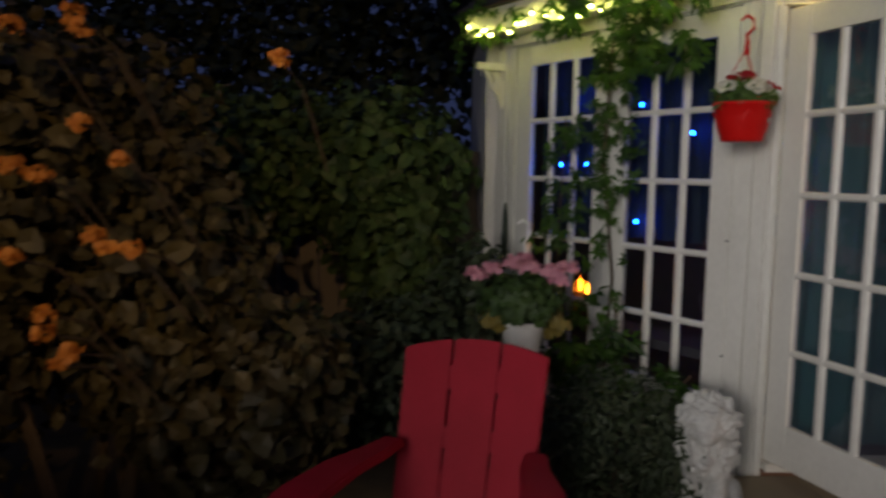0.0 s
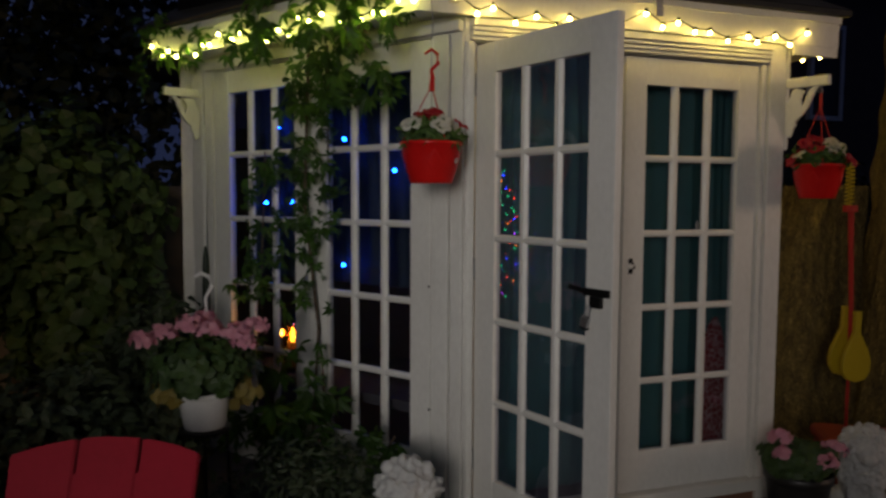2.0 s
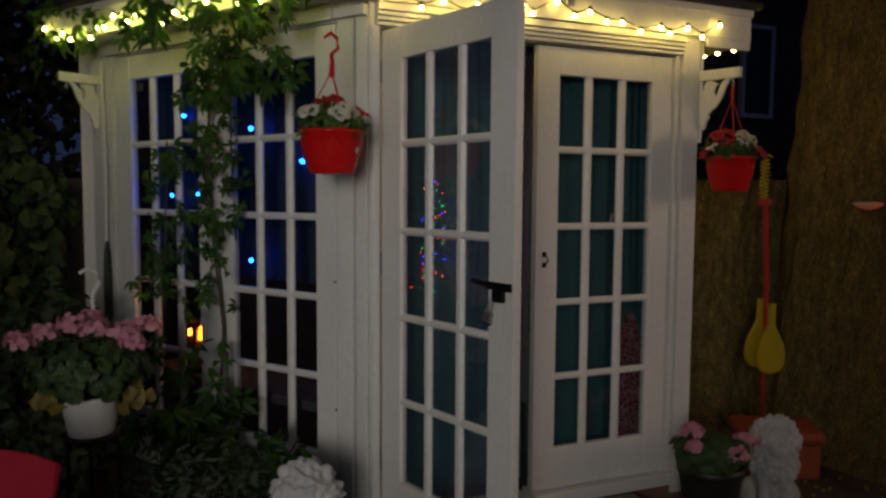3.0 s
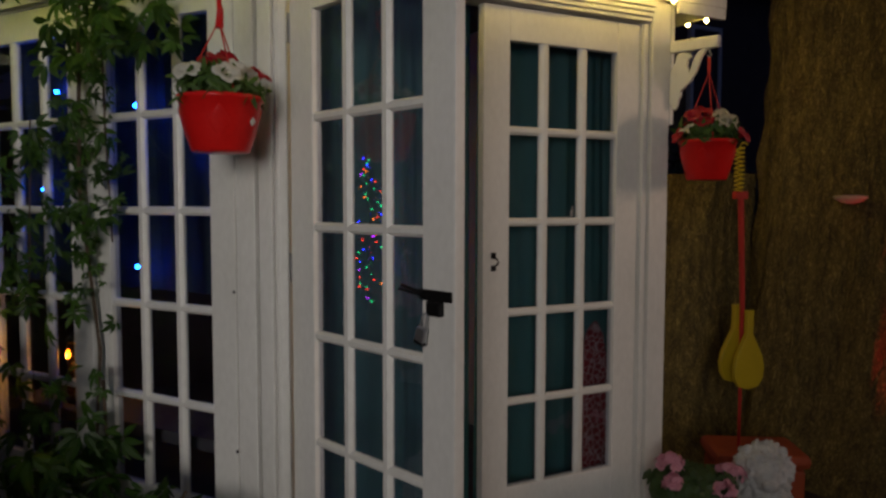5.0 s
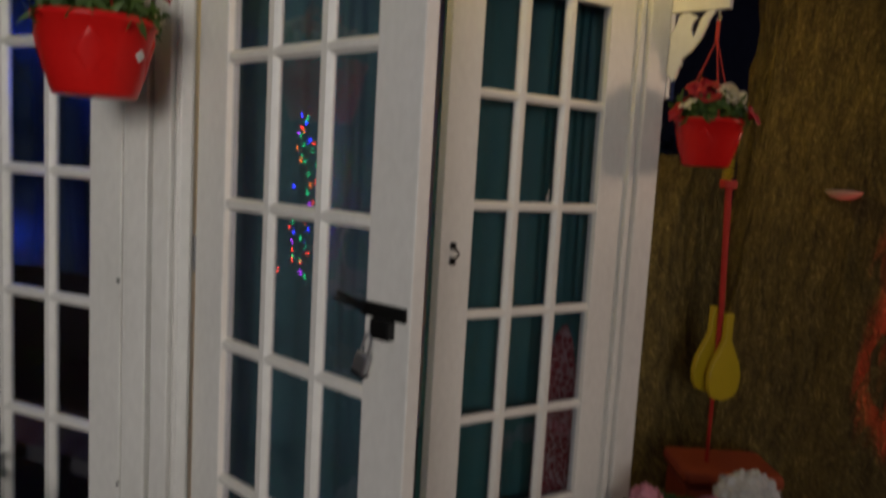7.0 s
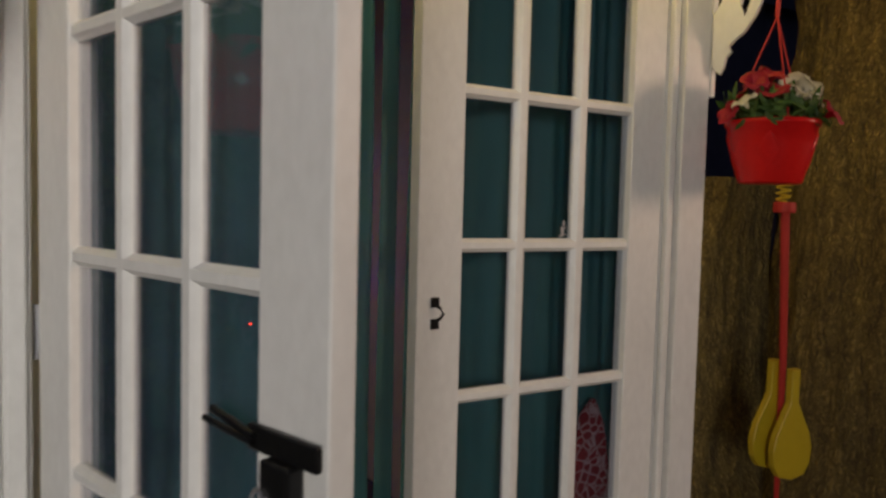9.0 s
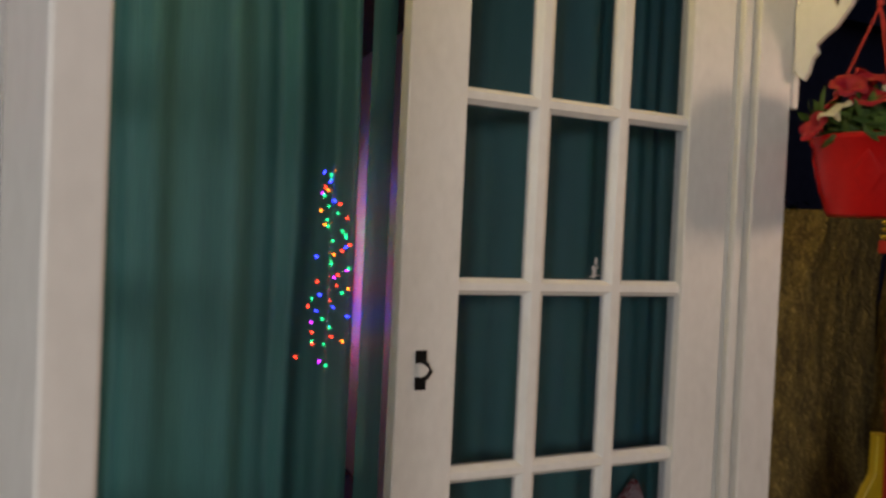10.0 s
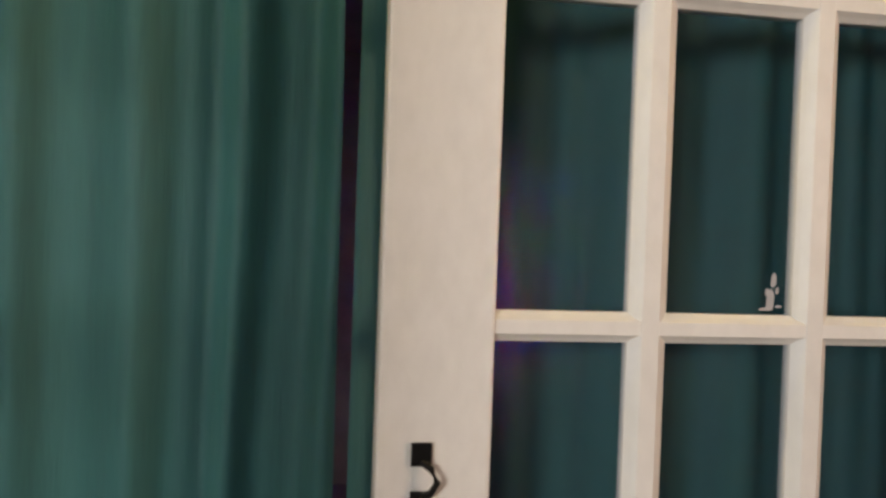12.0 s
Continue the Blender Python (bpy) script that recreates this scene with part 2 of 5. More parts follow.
def tube(bm, pts, radii, sides=8, cap=True):
    """A tube along pts; radii is one number or one for each point."""
    pts = [Vector(p) for p in pts]
    rr = radii if isinstance(radii, (list, tuple)) else [radii] * len(pts)
    rings = []
    for i, p in enumerate(pts):
        d = (pts[min(i + 1, len(pts) - 1)] - pts[max(i - 1, 0)]).normalized()
        q = d.to_track_quat("Z", "Y")
        rings.append([bm.verts.new(p + q @ Vector((math.cos(a) * rr[i], math.sin(a) * rr[i], 0))) for a in [2 * math.pi * k / sides for k in range(sides)]])
    for a, b in zip(rings, rings[1:]):
        for k in range(sides):
            bm.faces.new((a[k], a[(k + 1) % sides], b[(k + 1) % sides], b[k]))
    if cap:
        bm.faces.new(list(reversed(rings[0])))
        bm.faces.new(rings[-1])
    return bm


def lathe(bm, profile, sides=32):
    """Turn (radius, height) pairs round the z axis."""
    rings = [[bm.verts.new((r * math.cos(2 * math.pi * k / sides), r * math.sin(2 * math.pi * k / sides), z)) for k in range(sides)] for r, z in profile]
    for a, b in zip(rings, rings[1:]):
        for k in range(sides):
            bm.faces.new((a[k], a[(k + 1) % sides], b[(k + 1) % sides], b[k]))
    bm.faces.new(list(reversed(rings[0])))
    bm.faces.new(rings[-1])
    return bm


def slab(bm, outline, y0, y1):
    """An outline in x, z given thickness from y0 to y1."""
    front = [bm.verts.new((x, y0, z)) for x, z in outline]
    back = [bm.verts.new((x, y1, z)) for x, z in outline]
    n = len(outline)
    bm.faces.new(front)
    bm.faces.new(list(reversed(back)))
    for k in range(n):
        bm.faces.new((front[k], back[k], back[(k + 1) % n], front[(k + 1) % n]))
    bmesh.ops.recalc_face_normals(bm, faces=bm.faces)
    return bm


def leaf_mesh(name, places, normals, sizes, rng, aspect=0.55, droop=0.3):
    """Many small folded leaves in one mesh: six corners each, turned about their normals at random."""
    P, N, S = np.asarray(places, float), np.asarray(normals, float), np.asarray(sizes, float)
    n = len(P)
    N = N / (np.linalg.norm(N, axis=1, keepdims=True) + 1e-9)
    R = rng.normal(size=(n, 3))
    U = np.cross(N, R)
    U /= np.linalg.norm(U, axis=1, keepdims=True) + 1e-9
    W = np.cross(N, U)
    S = S[:, None]
    w = aspect * S * 0.5
    base, tip = P, P + U * S - N * S * droop * 0.6
    m1, m2 = P + U * S * 0.35, P + U * S * 0.72 - N * S * droop * 0.25
    verts = np.stack([base, m1 + W * w + N * w * 0.35, m2 + W * w * 0.75, tip, m2 - W * w * 0.75, m1 - W * w + N * w * 0.35, m1 * 0.5 + m2 * 0.5], axis=1).reshape(-1, 3)
    k = np.arange(n)[:, None] * 7
    tris = np.concatenate([k + np.array([a]) for a in ((0, 1, 6), (1, 2, 6), (2, 3, 6), (3, 4, 6), (4, 5, 6), (5, 0, 6))], axis=0)
    me = bpy.data.meshes.new(name)
    me.from_pydata(verts.tolist(), [], tris.tolist())
    return me


def blob_points(rng, n, blobs, shell=0.45):
    """Points and outward directions in a set of ellipsoids (cx, cy, cz, rx, ry, rz), crowded towards their skins."""
    vol = np.array([b[3] * b[4] * b[5] for b in blobs]) ** 0.67
    pick = rng.choice(len(blobs), size=n, p=vol / vol.sum())
    B = np.array(blobs)[pick]
    d = rng.normal(size=(n, 3))
    d /= np.linalg.norm(d, axis=1, keepdims=True)
    r = (1 - shell * rng.random(n) ** 1.5)[:, None]
    r = r * (1 + 0.13 * np.sin(d[:, :1] * 9 + pick[:, None]) * np.cos(d[:, 2:] * 7))
    return B[:, :3] + d * r * B[:, 3:], d


def petal_mesh(name, clusters, rng, per=26, size=0.022):
    """Flower heads: a ball of small petals at every (x, y, z, radius)."""
    pts, nor = [], []
    for x, y, z, r in clusters:
        d = rng.normal(size=(per, 3))
        d[:, 2] = np.abs(d[:, 2]) * 0.8 - 0.15
        d /= np.linalg.norm(d, axis=1, keepdims=True)
        pts.append(np.array((x, y, z)) + d * r * np.array((1, 1, 0.65)) * (0.75 + 0.3 * rng.random((per, 1))))
        nor.append(d + rng.normal(size=(per, 3)) * 0.35)
    pts, nor = np.concatenate(pts), np.concatenate(nor)
    return leaf_mesh(name, pts, nor, size * (0.7 + 0.6 * rng.random(len(pts))), rng, 0.95, 0.1)


# ---------------------------------------------------------------- plan
FRONT = 3.10                     # outer face of the front wall
CORNER = Vector((1.60, FRONT, 0))
ALONG = Vector((-0.567, 0.824, 0))   # the slanting wall runs this way from the corner
DIAG = Matrix.Translation(CORNER) @ Matrix(((0.567, 0.824, 0, 0), (-0.824, 0.567, 0, 0), (0, 0, 1, 0), (0, 0, 0, 1)))  # x towards the corner, y into the room, z up


def diag(s, inward, z):
    """A place on the slanting wall: s metres from the corner, so far inward, at height z."""
    return DIAG @ Vector((-s, inward, z))


def french_door(m, label, width=0.712, height=1.97, glass_low=0.22, rows=5, cols=3, pitch=0.335, stile=0.112, thick=0.04, bar=0.030, upright=0.040, group="glazed doors of the garden house", pane=None):
    """A fifteen-light door: x along its width, outer face at y = 0, z from its foot."""
    d = thing("french_door", m, label, "door", group)
    top = glass_low + rows * pitch - bar
    part("stile", boxed(0, stile, 0, thick, 0, height, bevel=0.003), WHITE, d)
    part("stile", boxed(width - stile, width, 0, thick, 0, height, bevel=0.003), WHITE, d)
    part("top_rail", boxed(stile, width - stile, 0.0015, thick - 0.0015, top, height, bevel=0.003), WHITE, d)
    part("bottom_rail", boxed(stile, width - stile, 0.0015, thick - 0.0015, 0, glass_low, bevel=0.003), WHITE, d)
    gw = width - 2 * stile
    cp = (gw + upright) / cols

    def muntin(length, across):
        bm = bmesh.new()
        h = (bar if across else upright) / 2
        e = h * 0.44
        ring = [(-h, thick * 0.5), (-h, 0.014), (-h + 0.004, 0.010), (-e, 0.004), (e, 0.004), (h - 0.004, 0.010), (h, 0.014), (h, thick * 0.5), (h, thick - 0.014), (e, thick - 0.004), (-e, thick - 0.004), (-h, thick - 0.014)]
        ends = [[bm.verts.new((u, v, q) if not across else (q, v, u)) for u, v in ring] for q in (0, length)]
        n = len(ring)
        for k in range(n):
            bm.faces.new((ends[0][k], ends[0][(k + 1) % n], ends[1][(k + 1) % n], ends[1][k]))
        bmesh.ops.recalc_face_normals(bm, faces=bm.faces)
        return bm

    first = None
    for c in range(1, cols):
        o = part("muntin", muntin(top - glass_low, False), WHITE, d) if first is None else part_mesh("muntin", first.data, WHITE, d)
        first = first or o
        o.location = (stile + c * cp - upright / 2, 0, glass_low)
    first = None
    for r in range(1, rows):
        o = part("glazing_bar", muntin(gw, True), WHITE, d) if first is None else part_mesh("glazing_bar", first.data, WHITE, d)
        first = first or o
        o.location = (stile, 0.0005, glass_low + r * pitch - bar / 2)
    first = None
    for c in range(cols):
        for r in range(rows):
            o = part("pane", boxed(0, cp - upright + 0.004, 0, 0.004, 0, pitch - bar + 0.004), pane or PANE, d) if first is None else part_mesh("pane", first.data, pane or PANE, d)
            first = first or o
            o.location = (stile + c * cp - 0.002, thick * 0.5 - 0.002, glass_low + r * pitch - 0.002)
            o.visible_shadow = False
    return d

# ---------------------------------------------------------------- ground and enclosure
def grid_ground():
    bm = bmesh.new()
    bmesh.ops.create_grid(bm, x_segments=120, y_segments=120, size=1.0)
    for v in bm.verts:
        x, y = v.co.x, v.co.y
        v.co.x, v.co.y = math.copysign(abs(x) ** 2.2, x) * 40 + 2.0, math.copysign(abs(y) ** 2.2, y) * 40 + 2.5
        v.co.z = 0.025 * noise.noise(Vector((v.co.x * 1.3, v.co.y * 1.3, 0))) + 0.012 * noise.noise(Vector((v.co.x * 5, v.co.y * 5, 3)))
        if (v.co.x - 2.1) ** 2 + (v.co.y - 4.6) ** 2 < 4.5:
            v.co.z = -0.03
    return bm


tagged(part("ground", grid_ground(), GROUND, None, "", True), "dark bare garden soil with scattered litter", "ground", kind="structure")
# Unseen wall added to close off the sky and darken pane reflections.
tagged(part("wall_behind_view", boxed(-9, 12, -5.7, -5.5, -0.1, 6), SIDING), "plain brown wall added behind the viewpoint, out of view", "wall", kind="structure")

# ---------------------------------------------------------------- garden house: shell
TOP = 2.50
W = 0.09


def wall(name, bm, mat=WHITE, label="white painted timber wall of the garden house"):
    return tagged(part(name, bm, mat), label, "wall", kind="structure")


# front wall: jamb, header, corner board, foot
wall("wall_front_header", boxed(1.60, 3.20, FRONT + 0.012, FRONT + W, 2.155, TOP))
wall("wall_front_jamb", boxed(1.60, 1.640, FRONT - 0.004, FRONT + W, 0.10, 2.153, bevel=0.003))
wall("wall_front_corner", boxed(3.063, 3.20, FRONT + 0.006, FRONT + W, 0.06, 2.153))
wall("wall_right", boxed(3.11, 3.20, FRONT + W + 0.002, 6.3, 0.0, TOP))
wall("wall_back", boxed(0.50, 3.20, 6.302, 6.39, 0.0, TOP), ROOM, "dark boarded back wall of the garden house")
wall("wall_left", boxed(0.50, 0.58, 4.66, 6.30, 0.0, TOP))
tagged(part("floor", boxed(0.60, 3.10, 3.2, 6.3, 0.10, 0.14), ROOM), "dark boarded floor inside the garden house", "floor", kind="structure")
tagged(part("ceiling", boxed(0.50, 3.20, 3.0, 6.4, TOP + 0.003, TOP + 0.04), ROOM), "dark boarded ceiling of the garden house", "ceiling", kind="structure")
# slanting wall
wall("wall_slant_header", boxed(-1.81, -0.004, 0.012, W, 2.19, TOP, m=DIAG))
wall("wall_slant_corner", boxed(-0.171, -0.004, 0.004, W, 0.06, 2.188, m=DIAG))
wall("wall_slant_end", boxed(-1.81, -1.629, 0.004, W, 0.06, 2.188, m=DIAG))
wall("wall_slant_foot", boxed(-1.627, -0.173, 0.004, W, 0.02, 0.227, m=DIAG))


def trim(bm, label="narrow white painted moulding", mat=WHITE):
    return tagged(part("trim", bm, mat), label, "moulding", kind="structure")


# mouldings: stepped crown under the eaves, corner beads, sill
for k, (lo, hi, out) in enumerate(((2.157, 2.172, 0.020), (2.174, 2.190, 0.028), (2.192, 2.208, 0.036), (2.210, 2.238, 0.046))):
    trim(boxed(1.62, 3.10, FRONT - out, FRONT + 0.011, lo, hi, bevel=0.003))
trim(boxed(-1.70, -0.02, -0.020, 0.011, 2.196, 2.238, bevel=0.003, m=DIAG))
trim(boxed(3.066, 3.088, FRONT - 0.012, FRONT + 0.005, 0.19, 2.153, bevel=0.004))
trim(boxed(3.104, 3.198, FRONT - 0.018, FRONT + 0.005, 0.08, 2.24, bevel=0.004))
trim(boxed(3.202, 3.222, FRONT - 0.018, FRONT + 0.09, 1.76, 2.24, bevel=0.004))
trim(boxed(-0.060, -0.006, -0.014, 0.003, 0.08, 2.188, bevel=0.004, m=DIAG))
trim(boxed(-0.135, -0.072, -0.020, 0.003, 0.08, 2.188, bevel=0.004, m=DIAG))
trim(boxed(-1.70, -1.64, -0.012, 0.003, 0.08, 2.188, bevel=0.004, m=DIAG))
trim(boxed(-1.81, -1.72, -0.020, 0.003, 0.06, 2.188, bevel=0.004, m=DIAG))
trim(boxed(1.604, 1.633, FRONT - 0.016, FRONT - 0.005, 0.1, 2.153, bevel=0.004))
tagged(part("sill", boxed(2.34, 3.20, FRONT - 0.045, FRONT + 0.085, 0.135, 0.193, bevel=0.006), WHITE_WORN), "worn white timber sill under the door", "sill", kind="structure")
tagged(part("threshold", boxed(1.655, 2.338, FRONT - 0.02, FRONT + 0.10, 0.135, 0.175, bevel=0.006), WHITE_WORN), "worn white timber threshold of the doorway", "sill", kind="structure")
tagged(part("foundation", boxed(1.62, 3.19, FRONT, FRONT + 0.08, -0.02, 0.133), BRICK), "low brown masonry foot below the sill", "foundation", kind="structure")

# eaves: soffit, fascia boards and shingle edge
OUT, FOUT = 0.215, 0.06          # overhang of the slanting and of the front eaves
roof = thing("roof", pose(0, 0, 0), "dark shingled roof with deep white fascia boards", "roof", kind="structure")


def ring_piece(z0, z1, o0, o1, x_end, s_end):
    """A band along front and slanting eaves between two offsets (front, slant) from the walls."""
    bm = bmesh.new()
    rows = []
    for fo, so in (o0, o1):
        s_ = (0.567 * so - fo) / 0.824
        c = CORNER + ALONG * s_ + Vector((-0.824, -0.567, 0)) * so
        rows.append((Vector((x_end, FRONT - fo, 0)), c, diag(s_end, -so, 0)))
    q = [[[bm.verts.new((p.x, p.y, z)) for p in row] for z in (z0, z1)] for row in rows]
    for i in (0, 1):
        bm.faces.new((q[0][0][i], q[0][0][i + 1], q[0][1][i + 1], q[0][1][i]))
        bm.faces.new((q[1][0][i], q[1][1][i], q[1][1][i + 1], q[1][0][i + 1]))
        bm.faces.new((q[0][1][i], q[0][1][i + 1], q[1][1][i + 1], q[1][1][i]))
        bm.faces.new((q[0][0][i], q[1][0][i], q[1][0][i + 1], q[0][0][i + 1]))
    for i in (0, 2):
        bm.faces.new((q[0][0][i], q[0][1][i], q[1][1][i], q[1][0][i]))
    bmesh.ops.recalc_face_normals(bm, faces=bm.faces)
    return bm


part("fascia", ring_piece(2.242, 2.372, (FOUT, OUT), (FOUT - 0.022, OUT - 0.022), 3.46, 1.87), WHITE, roof)
part("fascia_lip", ring_piece(2.352, 2.382, (FOUT + 0.010, OUT + 0.010), (FOUT + 0.001, OUT + 0.001), 3.465, 1.875), WHITE, roof)
part("soffit", ring_piece(2.262, 2.274, (FOUT - 0.024, OUT - 0.024), (-0.008, -0.008), 3.19, 1.80), WHITE_WORN, roof)
part("roof_edge", ring_piece(2.386, 2.410, (FOUT + 0.035, OUT + 0.035), (-0.1, -0.1), 3.50, 1.92), SHINGLE, roof)
part("end_fascia", boxed(3.205, 3.458, FRONT - FOUT + 0.001, FRONT - FOUT + 0.020, 2.196, 2.241, bevel=0.002), WHITE, roof)
part("side_soffit", boxed(3.203, 3.455, FRONT - FOUT + 0.024, 6.3, 2.225, 2.240), WHITE_WORN, roof)
part("side_fascia", boxed(3.438, 3.460, FRONT - FOUT + 0.024, 6.3, 2.242, 2.372), WHITE, roof)
bm = bmesh.new()
apex = Vector((2.0, 4.7, 3.5))
eave = [Vector((3.50, FRONT - FOUT - 0.035, 2.413)), CORNER + Vector((-0.14, -FOUT - 0.035, 2.413)), diag(1.92, -OUT - 0.035, 2.413), Vector((0.28, 6.5, 2.413)), Vector((3.50, 6.5, 2.413))]
vs = [bm.verts.new(p) for p in eave]
va = bm.verts.new(apex)
for k in range(5):
    bm.faces.new((vs[k], vs[(k + 1) % 5], va))
bm.faces.new(list(reversed(vs)))
part("shingles", bm, SHINGLE, roof)
part("batten", boxed(2.43, 2.465, FRONT - FOUT - 0.024, FRONT - FOUT - 0.012, 2.30, 2.386), GREY_TRIM, roof)
part("batten", boxed(-1.02, -0.98, -OUT - 0.024, -OUT - 0.012, 2.32, 2.386, m=DIAG), GREY_TRIM, roof)
part("batten", boxed(1.50, 1.54, FRONT - FOUT - 0.028, FRONT - FOUT - 0.012, 2.28, 2.386), GREY_TRIM, roof)

# ---------------------------------------------------------------- doors
fixed_door = french_door(pose(2.343, FRONT, 0.195), "white fifteen-light glazed door panel, fixed beside the doorway", 0.712, 1.95, 0.186, stile=0.110)
french_door(DIAG @ pose(-0.900, 0, 0.232), "white fifteen-light glazed door used as a wall panel behind creeper", 0.725, 1.95, 0.190, stile=0.110)
french_door(DIAG @ pose(-1.627, 0, 0.232), "white fifteen-light glazed door used as a wall panel with a candle behind", 0.725, 1.95, 0.190, stile=0.110)
DX, DY = Vector((0.300, -0.9539, 0)), Vector((0.9539, 0.300, 0))
SWING = Matrix.Translation(Vector((1.651, 3.112, 0.19))) @ Matrix(((DX.x, DY.x, 0, 0), (DX.y, DY.y, 0, 0), (0, 0, 1, 0), (0, 0, 0, 1)))
open_door = french_door(SWING, "white fifteen-light glazed door standing open, with black hasp", 0.730, 1.95, 0.186, stile=0.119, thick=0.035, pane=BLUE_FILM_PANE)
bm = bmesh.new()
for k, (x, z, w, h) in enumerate(((0.402, 1.199, 0.0045, 0.020), (0.405, 1.222, 0.003, 0.013), (0.397, 1.196, 0.008, 0.003), (0.411, 1.199, 0.004, 0.0025), (0.398, 1.212, 0.002, 0.007), (0.409, 1.214, 0.0016, 0.006))):
    slab(bm, [(x - w, z), (x - w * 0.3, z - h * 0.2), (x + w * 0.8, z), (x + w, z + h * 0.6), (x + w * 0.2, z + h), (x - w * 0.7, z + h * 0.7)], 0.0165 - 0.0002 * k, 0.0175)
part("paint_mark", bm, GREY_TRIM, fixed_door, "old white paint smear left on the glass")
for z in (0.2, 1.0, 1.75):
    part("hinge", tube(bmesh.new(), [(-0.006, 0.0, z), (-0.006, 0.0, z + 0.09)], 0.007, 8), STEEL, open_door)
# hasp and staple on the open door, padlock hanging from it
part("hasp", box(boxed(0.606, 0.724, -0.010, -0.001, 1.002, 1.030, bevel=0.003), 0.648, 0.696, -0.024, -0.002, 0.965, 1.004, bevel=0.004), BLACK_IRON, open_door, "black iron hasp")
part("bolt", tube(tube(bmesh.new(), [(0.546, -0.014, 1.034), (0.626, -0.014, 1.020)], 0.005), [(0.546, -0.024, 1.026), (0.626, -0.016, 1.014)], 0.004), BLACK_IRON, open_door, "thin black rods")
lock = thing("padlock", SWING @ pose(0.648, -0.025, 0.962, 0, 16, 0) @ Matrix.Scale(0.66, 4), "steel padlock hanging from the open door's hasp", "padlock")
part("shackle", tube(bmesh.new(), [(-0.014, 0, -0.045), (-0.014, 0, -0.005), (-0.009, 0, 0.012), (0.004, 0, 0.016), (0.012, 0, 0.006), (0.014, 0, -0.045)], 0.0035, 8), STEEL, lock)
part("body", boxed(-0.024, 0.024, -0.012, 0.012, -0.105, -0.044, bevel=0.006), STEEL, lock)
part("bumper", boxed(-0.026, 0.026, -0.014, 0.014, -0.114, -0.100, bevel=0.005), BLACK_IRON, lock)
# staple on the fixed door
staple = thing("door_staple", pose(2.387, FRONT - 0.001, 1.228), "small black iron staple screwed to the door stile", "hardware")
part("plate", boxed(-0.011, 0.009, -0.004, 0, 0.012, 0.034, bevel=0.001), BLACK_IRON, staple)
part("plate", boxed(-0.011, 0.009, -0.004, 0, -0.034, -0.012, bevel=0.001), BLACK_IRON, staple)
part("loop", tube(bmesh.new(), [(0, -0.002, 0.016), (0.008, -0.010, 0.011), (0.013, -0.014, 0.0), (0.008, -0.010, -0.011), (0, -0.002, -0.016)], 0.0035, 8), BLACK_IRON, staple)


for s_, z_ in ((0.182, 1.150), (0.178, 0.62)):
    screw = part("screw", lathe(bmesh.new(), [(0.0055, 0.0), (0.0055, 0.002), (0.002, 0.003)], 12), BLACK_IRON)
    screw.matrix_world = DIAG @ pose(-s_, -0.0005, z_, 90, 0, 0)
    tagged(screw, "small dark screw head in the white door stile", "screw", "screws in the stile")


# ---------------------------------------------------------------- curtains
def curtain(name, a, b, y, z0, z1, mat, label, seed, folds=9.0, depth=0.03, m=None, sway=0.0):
    """A hanging cloth from a to b: rounded pleats of uneven width that wander, split and slacken downwards."""
    rng = np.random.default_rng(seed)
    nx, nz = max(40, int((b - a) * 420)), 70
    ph = rng.random(6) * 6.28
    bm = bmesh.new()
    grid = []
    for j in range(nz + 1):
        v = j / nz
        row = []
        for i in range(nx + 1):
            u = i / nx
            x = a + (b - a) * u
            drift = 0.035 * noise.noise(Vector((x * 3, v * 1.6, seed))) + 0.012 * noise.noise(Vector((x * 9, v * 3.5, seed + 4)))
            k = (x + drift + 0.10 * (x - a - 0.3) * (v - 0.6)) * folds * 6.28 + 2.6 * noise.noise(Vector((x * 4.5, 0.35 * v, seed)))
            f = 0.50 * math.sin(k + ph[0]) + 0.26 * math.sin(k * 0.41 + ph[2] - v * 1.3)
            f += 0.20 * math.sin(k * 2.15 + ph[1] + v) * (0.4 + 0.6 * v)
            pleat = noise.noise(Vector((x * 26, v * 0.9, seed + 7)))
            f += 0.30 * pleat + 0.16 * (1 - v) * noise.noise(Vector((x * 11, v * 7, seed + 2)))
            f += 0.10 * abs(noise.noise(Vector((x * 7 + v * 4, v * 15, seed + 9)))) * (1 - v)
            row.append(bm.verts.new((x + sway * math.sin(v * 3.1) * (1 - v) * u, y + depth * f * (0.6 + 0.4 * v), z0 + (z1 - z0) * v)))
        grid.append(row)
    for j in range(nz):
        for i in range(nx):
            bm.faces.new((grid[j][i], grid[j][i + 1], grid[j + 1][i + 1], grid[j + 1][i]))
    if m is not None:
        bmesh.ops.transform(bm, matrix=m, verts=bm.verts)
    return tagged(part(name, bm, mat, None, "", True), label, "curtain")


curtain("curtain", 1.62, 2.300, FRONT + 0.16, 0.20, 2.36, CURTAIN, "thin teal curtain hanging in the open doorway", 3, 9.5, 0.031, sway=0.012)
curtain("curtain", 2.322, 2.376, FRONT + 0.15, 0.20, 2.36, CURTAIN, "narrow teal curtain edge beside the fixed door", 5, 9.0, 0.020)
curtain("curtain", 2.380, 3.10, FRONT + 0.13, 0.20, 2.36, CURTAIN, "thin teal curtain behind the fixed glazed door", 7, 6.5, 0.032)
curtain("curtain", -1.62, -0.10, 0.215, 1.10, 2.36, NAVY, "dark blue sheer curtain inside the slanting windows", 9, 7.0, 0.03, m=DIAG)
